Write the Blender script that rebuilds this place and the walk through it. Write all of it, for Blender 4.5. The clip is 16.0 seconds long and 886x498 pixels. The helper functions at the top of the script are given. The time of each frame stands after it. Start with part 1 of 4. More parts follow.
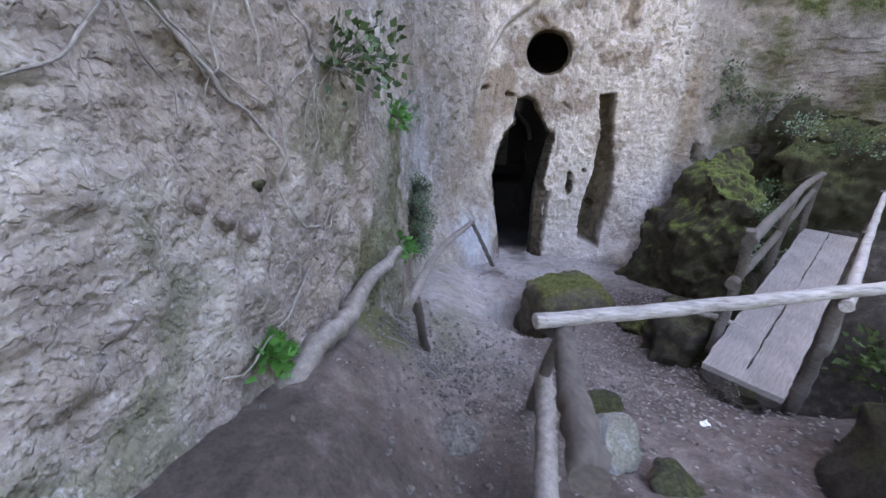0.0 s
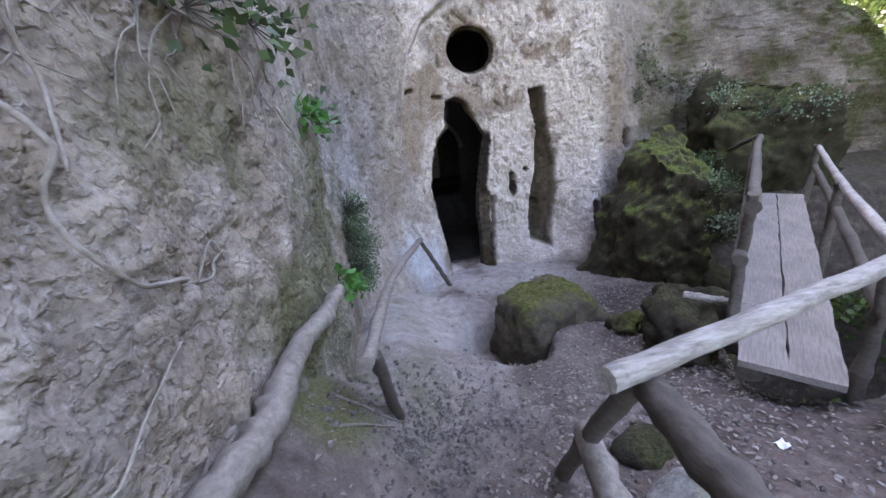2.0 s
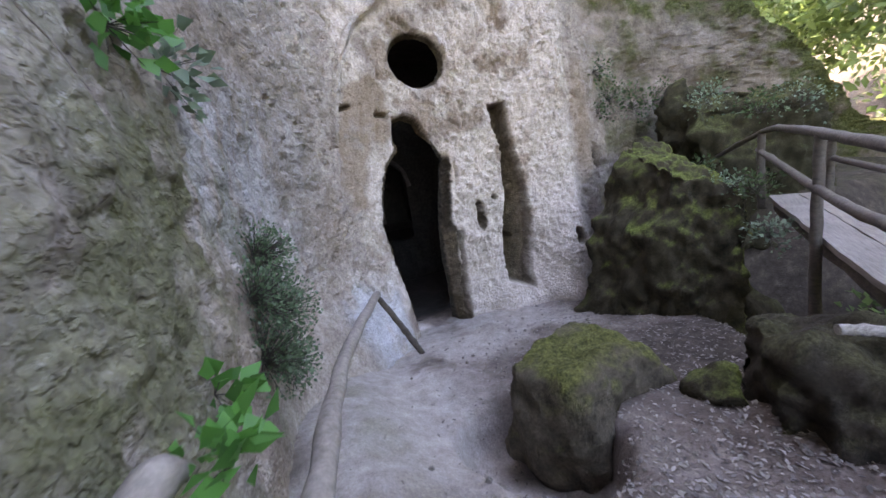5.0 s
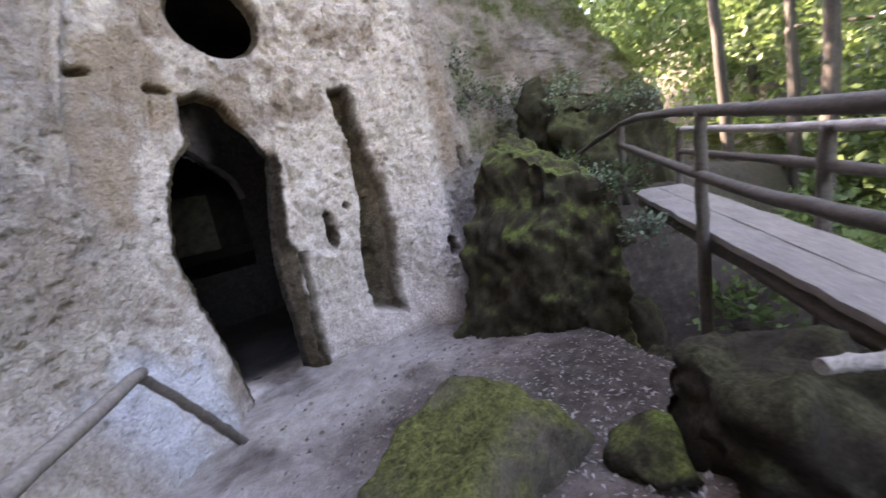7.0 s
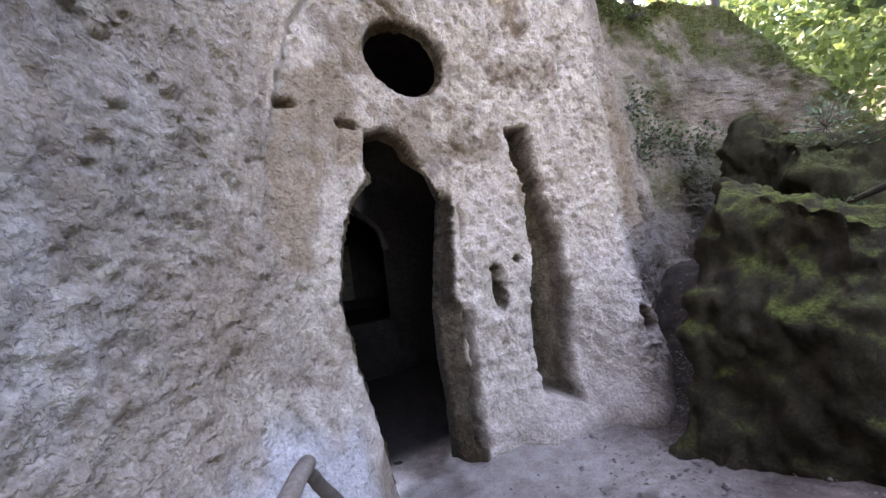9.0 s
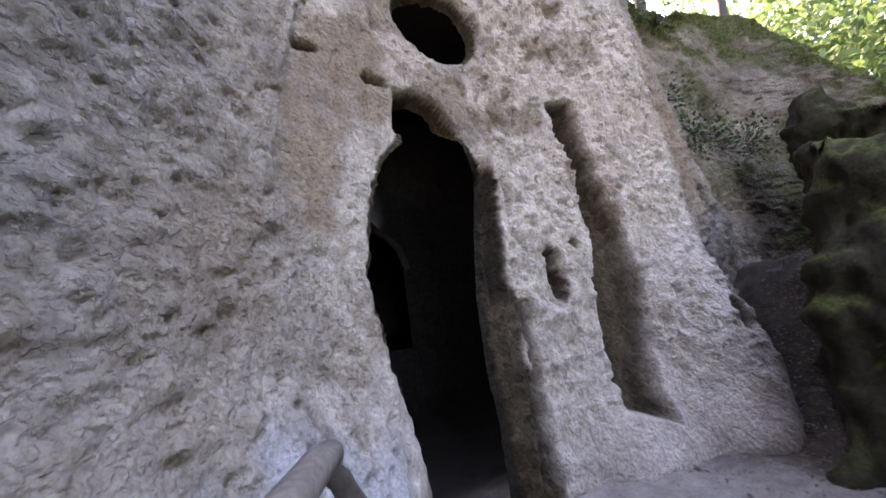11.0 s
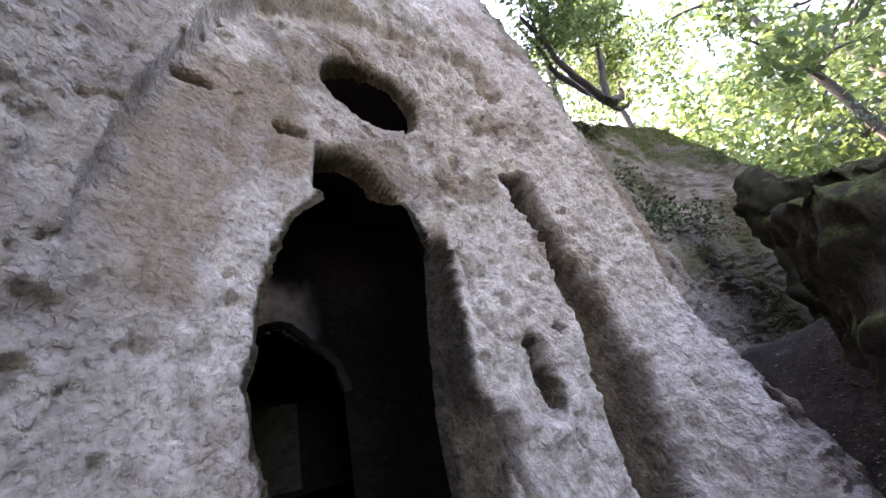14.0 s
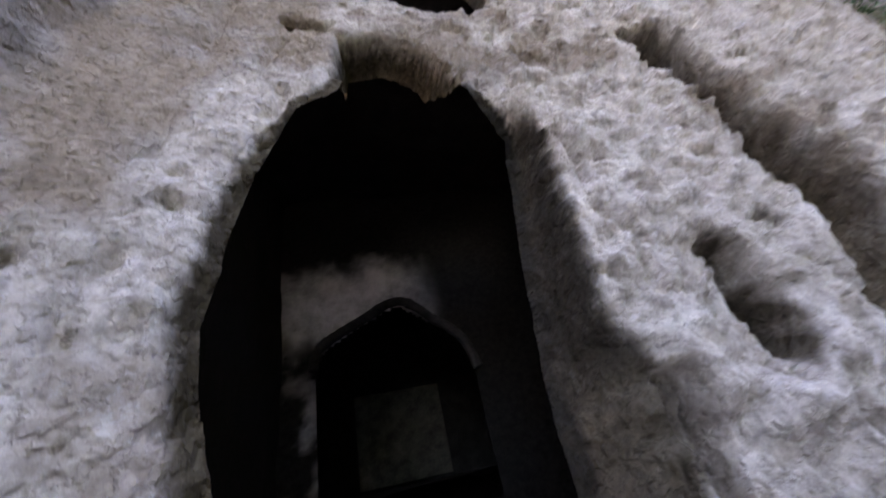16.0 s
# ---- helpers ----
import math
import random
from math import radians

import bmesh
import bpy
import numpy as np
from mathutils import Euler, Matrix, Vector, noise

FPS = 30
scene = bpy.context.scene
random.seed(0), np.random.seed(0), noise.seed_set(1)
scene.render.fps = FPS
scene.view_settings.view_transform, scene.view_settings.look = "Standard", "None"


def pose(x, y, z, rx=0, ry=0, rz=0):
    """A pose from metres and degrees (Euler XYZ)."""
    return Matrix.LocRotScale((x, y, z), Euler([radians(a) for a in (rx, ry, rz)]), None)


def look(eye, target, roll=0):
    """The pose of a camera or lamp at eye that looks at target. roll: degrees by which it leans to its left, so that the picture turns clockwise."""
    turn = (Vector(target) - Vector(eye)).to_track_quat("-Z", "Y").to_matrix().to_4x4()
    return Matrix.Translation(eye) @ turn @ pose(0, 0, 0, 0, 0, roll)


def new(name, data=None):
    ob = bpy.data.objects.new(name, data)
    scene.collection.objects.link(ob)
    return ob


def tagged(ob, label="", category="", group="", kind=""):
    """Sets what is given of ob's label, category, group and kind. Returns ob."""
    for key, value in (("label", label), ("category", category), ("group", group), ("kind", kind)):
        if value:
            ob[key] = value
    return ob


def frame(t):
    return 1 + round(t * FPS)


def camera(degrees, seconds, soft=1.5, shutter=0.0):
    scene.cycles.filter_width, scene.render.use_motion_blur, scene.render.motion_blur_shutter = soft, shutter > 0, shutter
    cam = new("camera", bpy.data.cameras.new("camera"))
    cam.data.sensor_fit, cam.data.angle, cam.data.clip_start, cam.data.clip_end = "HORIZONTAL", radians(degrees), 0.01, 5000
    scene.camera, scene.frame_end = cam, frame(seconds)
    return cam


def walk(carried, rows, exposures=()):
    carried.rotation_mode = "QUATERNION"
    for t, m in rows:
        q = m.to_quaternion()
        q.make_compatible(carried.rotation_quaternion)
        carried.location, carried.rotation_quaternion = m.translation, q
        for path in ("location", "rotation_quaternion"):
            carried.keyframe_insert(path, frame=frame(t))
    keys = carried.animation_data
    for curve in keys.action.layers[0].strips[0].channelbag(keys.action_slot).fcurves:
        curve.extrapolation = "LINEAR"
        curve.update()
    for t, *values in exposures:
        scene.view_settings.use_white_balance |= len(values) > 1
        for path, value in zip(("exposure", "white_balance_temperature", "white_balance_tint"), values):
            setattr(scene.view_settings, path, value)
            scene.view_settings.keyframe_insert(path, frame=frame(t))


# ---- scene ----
cam = camera(100.3, 16.0, shutter=0.3)
PATH = [
    (0, -2.576, -7.170, 3.028, 69.62, -1.54, -1.41),
    (0.5, -2.672, -6.997, 2.960, 71.56, 2.87, -3.21),
    (1, -2.653, -6.803, 2.894, 70.71, 3.56, -7.26),
    (1.5, -2.620, -6.605, 2.820, 70.89, 3.48, -10.68),
    (2, -2.636, -6.420, 2.783, 72.58, 4.68, -13.15),
    (2.5, -2.604, -6.264, 2.724, 69.64, 4.45, -12.26),
    (3, -2.610, -6.136, 2.682, 68.24, 4.82, -14.03),
    (5.5, -2.524, -4.682, 2.312, 80.79, 9.60, -27.25),
    (6, -2.359, -4.420, 2.297, 76.83, 10.01, -36.05),
    (6.5, -1.960, -4.290, 2.227, 80.46, 11.94, -47.43),
    (7, -1.778, -4.180, 2.183, 78.88, 9.75, -42.25),
    (7.5, -1.900, -3.857, 2.290, 75.47, 7.93, -31.34),
    (8, -1.936, -3.619, 2.303, 75.16, 5.71, -29.15),
    (8.5, -1.982, -3.301, 2.273, 84.49, 6.30, -27.97),
    (11, -2.015, -2.303, 1.616, 100.26, 8.78, -25.25),
    (11.5, -1.981, -2.026, 1.668, 108.49, 7.22, -28.88),
    (12, -1.796, -1.901, 1.598, 111.65, 11.03, -27.75),
    (12.5, -1.666, -1.940, 1.586, 110.24, 10.83, -27.46),
    (13, -1.634, -1.942, 1.548, 110.29, 9.48, -27.90),
    (13.5, -1.619, -1.758, 1.540, 114.34, 12.62, -32.16),
    (14, -1.600, -1.618, 1.595, 117.48, 13.79, -30.73),
    (14.5, -1.480, -1.522, 1.625, 120.64, 14.34, -28.51),
    (15, -1.220, -1.433, 1.644, 122.84, 13.22, -23.64),
    (15.5, -1.152, -1.238, 1.639, 124.00, 13.72, -17.01),
    (16, -1.038, -0.960, 1.534, 120.92, 11.46, -6.73),
]
EXPOSURES = [(0, 4.72, 7500, 29), (3.5, 4.76, 7600, 29), (6, 4.84, 8200, 28), (8.5, 4.88, 8100, 33), (11, 4.64, 8000, 33), (13, 4.62, 7800, 33), (16, 4.72, 7700, 33)]
walk(cam, [(t, pose(*p)) for t, *p in PATH], EXPOSURES)

# ---- world and light ----
world = bpy.data.worlds.new("world")
scene.world = world
world.use_nodes = True
wn = world.node_tree
sky = wn.nodes.new("ShaderNodeTexSky")
sky.sky_type = "NISHITA"
sky.sun_disc = False
SUN_ELEVATION, SUN_AZIMUTH = 42.0, -10.0    # azimuth: degrees from +y towards +x
sky.sun_elevation, sky.sun_rotation = radians(SUN_ELEVATION), radians(SUN_AZIMUTH)
wn.links.new(sky.outputs[0], wn.nodes["Background"].inputs[0])
wn.nodes["Background"].inputs[1].default_value = 0.15
sun = new("sun", bpy.data.lights.new("sun", "SUN"))
sun.data.energy, sun.data.angle, sun.data.color = 2.6, radians(0.6), (1.0, 0.94, 0.84)
sa, se = radians(SUN_AZIMUTH), radians(SUN_ELEVATION)
sun.matrix_world = look((20 * math.sin(sa) * math.cos(se), 20 * math.cos(sa) * math.cos(se), 20 * math.sin(se)), (0, 0, 0))


# ---- noise and mesh helpers ----
def vnoise(p, seed=0):
    """Smooth value noise in -1..1 for an (n, 3) array."""
    i = np.floor(p).astype(np.int64)
    f = p - i
    f = f * f * (3 - 2 * f)
    out = np.zeros(len(p))
    for dx in (0, 1):
        for dy in (0, 1):
            for dz in (0, 1):
                h = (i[:, 0] + dx) * 374761393 + (i[:, 1] + dy) * 668265263 + (i[:, 2] + dz) * 2147483647 + seed * 974711
                h = (h ^ (h >> 13)) * 1274126177 & 0xFFFFFFFF
                h = (h ^ (h >> 16)) & 0xFFFF
                w = (f[:, 0] if dx else 1 - f[:, 0]) * (f[:, 1] if dy else 1 - f[:, 1]) * (f[:, 2] if dz else 1 - f[:, 2])
                out += w * h
    return out / 32767.5 - 1


def fbm(p, size, octaves=4, gain=0.5, seed=0):
    out, amp = np.zeros(len(p)), 1.0
    for k in range(octaves):
        out += amp * vnoise(p * (2.03 ** k / size) + 17.3 * k, seed + k)
        amp *= gain
    return out


def smooth(a, b, x):
    t = np.clip((x - a) / (b - a), 0, 1)
    return t * t * (3 - 2 * t)


def sdf(poly, u, v):
    """Signed distance to a polygon, negative inside."""
    best, inside = np.full(u.shape, 1e9), np.zeros(u.shape, bool)
    n = len(poly)
    for k in range(n):
        (ax, ay), (bx, by) = poly[k], poly[(k + 1) % n]
        ex, ey = bx - ax, by - ay
        t = np.clip(((u - ax) * ex + (v - ay) * ey) / (ex * ex + ey * ey + 1e-12), 0, 1)
        best = np.minimum(best, np.hypot(u - ax - t * ex, v - ay - t * ey))
        if ay != by:
            inside ^= ((ay > v) != (by > v)) & (u < ex * (v - ay) / (by - ay) + ax)
    return np.where(inside, -best, best)


def mesh_from(name, verts, faces, material, smooth_shade=True):
    me = bpy.data.meshes.new(name)
    me.from_pydata([tuple(v) for v in verts], [], faces)
    me.materials.append(material)
    if smooth_shade:
        me.polygons.foreach_set("use_smooth", [True] * len(me.polygons))
    me.update()
    return me


def grid_faces(rows, cols, keep=None):
    a = (np.arange(rows - 1)[:, None] * cols + np.arange(cols - 1)[None, :])
    f = np.stack([a, a + 1, a + cols + 1, a + cols], -1).reshape(-1, 4)
    return f if keep is None else f[keep.reshape(-1)]


def big_mesh(name, verts, quads, material):
    """A mesh of quads from arrays, made fast."""
    me = bpy.data.meshes.new(name)
    me.vertices.add(len(verts))
    me.vertices.foreach_set("co", np.ascontiguousarray(verts, dtype=np.float32).ravel())
    me.loops.add(len(quads) * 4)
    me.loops.foreach_set("vertex_index", np.ascontiguousarray(quads, dtype=np.int32).ravel())
    me.polygons.add(len(quads))
    me.polygons.foreach_set("loop_start", np.arange(0, len(quads) * 4, 4, dtype=np.int32))
    me.materials.append(material)
    me.update(calc_edges=True)
    me.polygons.foreach_set("use_smooth", np.ones(len(quads), dtype=bool))
    me.validate()
    return me


def mask(me, name, values):
    at = me.attributes.new(name, "FLOAT", "POINT")
    at.data.foreach_set("value", np.ascontiguousarray(values, dtype=np.float32))


def part(name, me, parent, label=""):
    ob = new(name, me)
    ob.parent = parent
    return tagged(ob, label)


def thing(name, at, label, category, group="", kind=""):
    ob = new(name)
    ob.location = at
    return tagged(ob, label, category, group, kind)


# ---- materials ----
def material(name):
    m = bpy.data.materials.new(name)
    m.use_nodes = True
    nt = m.node_tree
    return m, nt, nt.nodes["Principled BSDF"]


def node(nt, kind, **sets):
    n = nt.nodes.new(kind)
    for key, value in sets.items():
        if key in n.inputs:
            n.inputs[key].default_value = value
    return n


def noise_tex(nt, vec, scale, detail=6.0, rough=0.6, distortion=0.0):
    n = nt.nodes.new("ShaderNodeTexNoise")
    n.inputs["Scale"].default_value = scale
    n.inputs["Detail"].default_value = detail
    n.inputs["Roughness"].default_value = rough
    n.inputs["Distortion"].default_value = distortion
    nt.links.new(vec, n.inputs["Vector"])
    return n.outputs["Fac"]


def ramp(nt, fac, stops):
    r = nt.nodes.new("ShaderNodeValToRGB")
    while len(r.color_ramp.elements) < len(stops):
        r.color_ramp.elements.new(0.5)
    for e, (p, c) in zip(r.color_ramp.elements, stops):
        e.position = p
        e.color = (*c, 1) if len(c) == 3 else c
    nt.links.new(fac, r.inputs[0])
    return r.outputs[0]


def mix(nt, fac, a, b, mode="MIX"):
    n = nt.nodes.new("ShaderNodeMix")
    n.data_type, n.blend_type = "RGBA", mode
    if isinstance(fac, (int, float)):
        n.inputs[0].default_value = fac
    else:
        nt.links.new(fac, n.inputs[0])
    for k, v in ((6, a), (7, b)):
        if isinstance(v, tuple):
            n.inputs[k].default_value = (*v, 1)
        else:
            nt.links.new(v, n.inputs[k])
    return n.outputs[2]


def calc(nt, op, a, b=0.0):
    n = nt.nodes.new("ShaderNodeMath")
    n.operation = op
    n.use_clamp = op == "MULTIPLY"
    for k, v in ((0, a), (1, b)):
        if isinstance(v, (int, float)):
            n.inputs[k].default_value = v
        else:
            nt.links.new(v, n.inputs[k])
    return n.outputs[0]


def bump(nt, bsdf, height, strength, distance):
    n = nt.nodes.new("ShaderNodeBump")
    n.inputs["Strength"].default_value = strength
    n.inputs["Distance"].default_value = distance
    nt.links.new(height, n.inputs["Height"])
    nt.links.new(n.outputs[0], bsdf.inputs["Normal"])


def attr(nt, name):
    n = nt.nodes.new("ShaderNodeAttribute")
    n.attribute_name = name
    return n.outputs["Fac"]


def coords(nt, kind="Object"):
    return nt.nodes.new("ShaderNodeTexCoord").outputs[kind]


def make_tuff():
    """Weathered tuff: grey crust, ochre cut faces, pale lime, moss, painted shade, all by masks on the mesh."""
    m, nt, b = material("tuff")
    v = coords(nt)
    big, mid, fine = noise_tex(nt, v, 1.6, 6, 0.65), noise_tex(nt, v, 8, 8, 0.75), noise_tex(nt, v, 48, 6, 0.75)
    grey = ramp(nt, mid, [(0.30, (0.13, 0.107, 0.092)), (0.48, (0.28, 0.237, 0.208)), (0.68, (0.46, 0.405, 0.365))])
    warm = ramp(nt, big, [(0.34, (0.16, 0.128, 0.105)), (0.50, (0.30, 0.24, 0.198)), (0.68, (0.45, 0.372, 0.315))])
    col = mix(nt, 0.5, grey, warm)
    ochre = ramp(nt, mid, [(0.3, (0.17, 0.125, 0.09)), (0.7, (0.36, 0.275, 0.21))])
    col = mix(nt, attr(nt, "ochre"), col, ochre)
    pale = ramp(nt, mid, [(0.28, (0.28, 0.228, 0.188)), (0.5, (0.48, 0.41, 0.355)), (0.70, (0.69, 0.615, 0.555))])
    col = mix(nt, attr(nt, "pale"), col, pale)
    blue = ramp(nt, mid, [(0.3, (0.33, 0.32, 0.32)), (0.7, (0.56, 0.56, 0.58))])
    col = mix(nt, attr(nt, "bluish"), col, blue)
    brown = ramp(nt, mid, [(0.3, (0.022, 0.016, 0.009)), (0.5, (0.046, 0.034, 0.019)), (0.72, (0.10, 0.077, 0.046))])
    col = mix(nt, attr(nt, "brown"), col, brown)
    moss = ramp(nt, noise_tex(nt, v, 22, 6, 0.7), [(0.3, (0.034, 0.038, 0.014)), (0.55, (0.085, 0.092, 0.036)), (0.75, (0.16, 0.165, 0.07))])
    col = mix(nt, attr(nt, "moss"), col, moss)
    pits = nt.nodes.new("ShaderNodeTexVoronoi")
    pits.feature, pits.inputs["Scale"].default_value = "SMOOTH_F1", 30
    warp = nt.nodes.new("ShaderNodeVectorMath")
    warp.operation = "MULTIPLY_ADD"
    wob = nt.nodes.new("ShaderNodeTexNoise")
    wob.inputs["Scale"].default_value = 14
    nt.links.new(v, wob.inputs["Vector"])
    nt.links.new(wob.outputs["Color"], warp.inputs[0])
    warp.inputs[1].default_value = (0.09, 0.09, 0.09)
    nt.links.new(v, warp.inputs[2])
    nt.links.new(warp.outputs[0], pits.inputs["Vector"])
    hollow = ramp(nt, pits.outputs["Distance"], [(0.12, (0, 0, 0)), (0.5, (1, 1, 1))])
    painted_shade = ramp(nt, mid, [(0.3, (0.010, 0.009, 0.008)), (0.7, (0.040, 0.034, 0.028))])
    col = mix(nt, attr(nt, "painted_shade"), col, painted_shade)
    grain = ramp(nt, fine, [(0.3, (0.56, 0.55, 0.54)), (0.58, (1.16, 1.16, 1.16))])
    col = mix(nt, 0.75, col, grain, "MULTIPLY")
    # pit centres darkened in the colour, as shade in small hollows
    pit_shade = ramp(nt, pits.outputs["Distance"], [(0.08, (0.50, 0.46, 0.42)), (0.26, (1, 1, 1))])
    col = mix(nt, ramp(nt, noise_tex(nt, v, 3.5, 4), [(0.45, (0.0, 0.0, 0.0)), (0.66, (0.7, 0.7, 0.7))]), col, mix(nt, 1.0, col, pit_shade, "MULTIPLY"))
    fleck = ramp(nt, noise_tex(nt, v, 26, 5, 0.8), [(0.56, (0, 0, 0)), (0.66, (0.5, 0.5, 0.5))])
    col = mix(nt, calc(nt, "MULTIPLY", fleck, attr(nt, "fleck")), col, (0.66, 0.62, 0.60))
    nt.links.new(col, b.inputs["Base Color"])
    b.inputs["Roughness"].default_value = 0.95
    b.inputs["Specular IOR Level"].default_value = 0.06
    h = calc(nt, "ADD", calc(nt, "MULTIPLY", fine, 0.45), calc(nt, "ADD", calc(nt, "MULTIPLY", mid, 0.35), calc(nt, "MULTIPLY", hollow, 0.45)))
    knobs = ramp(nt, noise_tex(nt, v, 40, 3, 0.5), [(0.50, (0, 0, 0)), (0.61, (1, 1, 1))])
    h = calc(nt, "ADD", h, calc(nt, "MULTIPLY", knobs, 0.35))
    bump(nt, b, h, 0.9, 0.022)
    return m


def make_soil():
    m, nt, b = material("soil")
    v = coords(nt)
    big, mid, fine = noise_tex(nt, v, 1.1, 4), noise_tex(nt, v, 9, 8, 0.7), noise_tex(nt, v, 70, 5, 0.75)
    col = ramp(nt, calc(nt, "ADD", calc(nt, "MULTIPLY", mid, 0.6), calc(nt, "MULTIPLY", big, 0.4)), [(0.3, (0.055, 0.040, 0.033)), (0.52, (0.165, 0.127, 0.108)), (0.72, (0.33, 0.27, 0.24))])
    dust = ramp(nt, mid, [(0.3, (0.29, 0.245, 0.215)), (0.7, (0.52, 0.46, 0.42))])
    col = mix(nt, attr(nt, "pale"), col, dust)
    green = ramp(nt, fine, [(0.3, (0.06, 0.06, 0.02)), (0.7, (0.16, 0.16, 0.06))])
    col = mix(nt, attr(nt, "moss"), col, green)
    # dark brown soil that also carries painted shade
    shade_soil = ramp(nt, mid, [(0.3, (0.022, 0.017, 0.013)), (0.55, (0.058, 0.045, 0.036)), (0.75, (0.14, 0.115, 0.095))])
    col = mix(nt, calc(nt, "MULTIPLY", attr(nt, "tint_weight"), 0.85), col, shade_soil)
    # floor behind the doorway painted near-black
    col = mix(nt, attr(nt, "painted_shade"), col, (0.014, 0.012, 0.011))
    col = mix(nt, 0.75, col, ramp(nt, fine, [(0.3, (0.55, 0.55, 0.55)), (0.65, (1.15, 1.15, 1.15))]), "MULTIPLY")
    nt.links.new(col, b.inputs["Base Color"])
    b.inputs["Roughness"].default_value = 0.95
    b.inputs["Specular IOR Level"].default_value = 0.2
    bump(nt, b, calc(nt, "ADD", mid, calc(nt, "MULTIPLY", fine, 0.6)), 0.8, 0.03)
    return m


def make_stone(name, dark, light, moss_dark, moss_light, scale=9.0, side_moss=0.72, bare=0.66):
    """Boulder rock with moss on the faces that look up and where the mask says."""
    m, nt, b = material(name)
    v = coords(nt)
    mid, fine, patch = noise_tex(nt, v, scale, 8, 0.7), noise_tex(nt, v, 60, 6, 0.75), noise_tex(nt, v, 2.6, 5, 0.6)
    col = ramp(nt, mid, [(0.3, dark), (0.7, light)])
    moss = ramp(nt, noise_tex(nt, v, 30, 6, 0.7), [(0.3, moss_dark), (0.7, moss_light)])
    geo = nt.nodes.new("ShaderNodeNewGeometry")
    sep = nt.nodes.new("ShaderNodeSeparateXYZ")
    nt.links.new(geo.outputs["Normal"], sep.inputs[0])
    tint_weight = calc(nt, "SUBTRACT", calc(nt, "MULTIPLY", sep.outputs["X"], 0.55), calc(nt, "MULTIPLY", sep.outputs["Y"], 0.5))
    side_on = calc(nt, "ADD", calc(nt, "MULTIPLY", calc(nt, "ADD", sep.outputs["Z"], 0.05), 0.55), calc(nt, "MULTIPLY", tint_weight, side_moss))
    up = calc(nt, "ADD", side_on, calc(nt, "SUBTRACT", calc(nt, "MULTIPLY", patch, 1.5), bare))
    fac = ramp(nt, up, [(0.32, (0, 0, 0)), (0.62, (1, 1, 1))])
    col = mix(nt, fac, col, moss)
    col = mix(nt, 0.8, col, ramp(nt, fine, [(0.3, (0.5, 0.5, 0.5)), (0.65, (1.2, 1.2, 1.2))]), "MULTIPLY")
    nt.links.new(col, b.inputs["Base Color"])
    b.inputs["Roughness"].default_value = 0.95
    b.inputs["Specular IOR Level"].default_value = 0.15
    bump(nt, b, calc(nt, "ADD", mid, calc(nt, "MULTIPLY", fine, 0.7)), 1.0, 0.03)
    return m


def make_wood(name, dark, light, stretch=(4, 4, 4)):
    m, nt, b = material(name)
    mp = nt.nodes.new("ShaderNodeMapping")
    mp.inputs["Scale"].default_value = stretch
    nt.links.new(coords(nt), mp.inputs["Vector"])
    grain, blot = noise_tex(nt, mp.outputs[0], 9, 8, 0.7), noise_tex(nt, coords(nt), 5, 5)
    col = ramp(nt, calc(nt, "ADD", calc(nt, "MULTIPLY", grain, 0.65), calc(nt, "MULTIPLY", blot, 0.35)), [(0.32, dark), (0.66, light)])
    nt.links.new(col, b.inputs["Base Color"])
    b.inputs["Roughness"].default_value = 0.8
    bump(nt, b, grain, 0.5, 0.01)
    return m


def make_leaf(name, dark, light, through_leaf=0.5):
    m, nt, b = material(name)
    geo = nt.nodes.new("ShaderNodeNewGeometry")
    col = ramp(nt, geo.outputs["Random Per Island"], [(0.0, dark), (1.0, light)])
    nt.links.new(col, b.inputs["Base Color"])
    b.inputs["Roughness"].default_value = 0.55
    tr = nt.nodes.new("ShaderNodeBsdfTranslucent")
    nt.links.new(col, tr.inputs[0])
    ms = nt.nodes.new("ShaderNodeMixShader")
    ms.inputs[0].default_value = through_leaf
    nt.links.new(b.outputs[0], ms.inputs[1])
    nt.links.new(tr.outputs[0], ms.inputs[2])
    nt.links.new(ms.outputs[0], nt.nodes["Material Output"].inputs["Surface"])
    return m


def make_painted_back():
    """Back wall of the chamber: lit patches painted grey, the rest painted dark as shade."""
    m, nt, b = material("painted_back_tuff")
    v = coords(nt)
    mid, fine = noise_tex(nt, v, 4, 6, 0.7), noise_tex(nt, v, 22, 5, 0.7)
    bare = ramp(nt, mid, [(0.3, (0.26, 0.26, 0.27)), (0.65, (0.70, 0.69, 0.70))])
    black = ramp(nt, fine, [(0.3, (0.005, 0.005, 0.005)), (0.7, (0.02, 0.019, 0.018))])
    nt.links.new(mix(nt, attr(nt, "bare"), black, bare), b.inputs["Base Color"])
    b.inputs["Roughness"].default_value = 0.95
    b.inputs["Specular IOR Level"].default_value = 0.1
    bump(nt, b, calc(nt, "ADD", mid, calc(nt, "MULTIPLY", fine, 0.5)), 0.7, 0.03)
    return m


TUFF = make_tuff()
SOIL = make_soil()
# near-black chamber rock: the room's shade is put into its colour
ROOM_SHADE = make_stone("room_shade_tuff", (0.006, 0.006, 0.006), (0.028, 0.026, 0.026), (0.006, 0.006, 0.006), (0.026, 0.026, 0.026), 6)
PAINTED_BACK = make_painted_back()
# moulding darkened like the room, its shade put into the colour
MOULDING = make_stone("dark_moulding", (0.012, 0.012, 0.012), (0.06, 0.06, 0.062), (0.012, 0.012, 0.012), (0.06, 0.06, 0.06), 7)
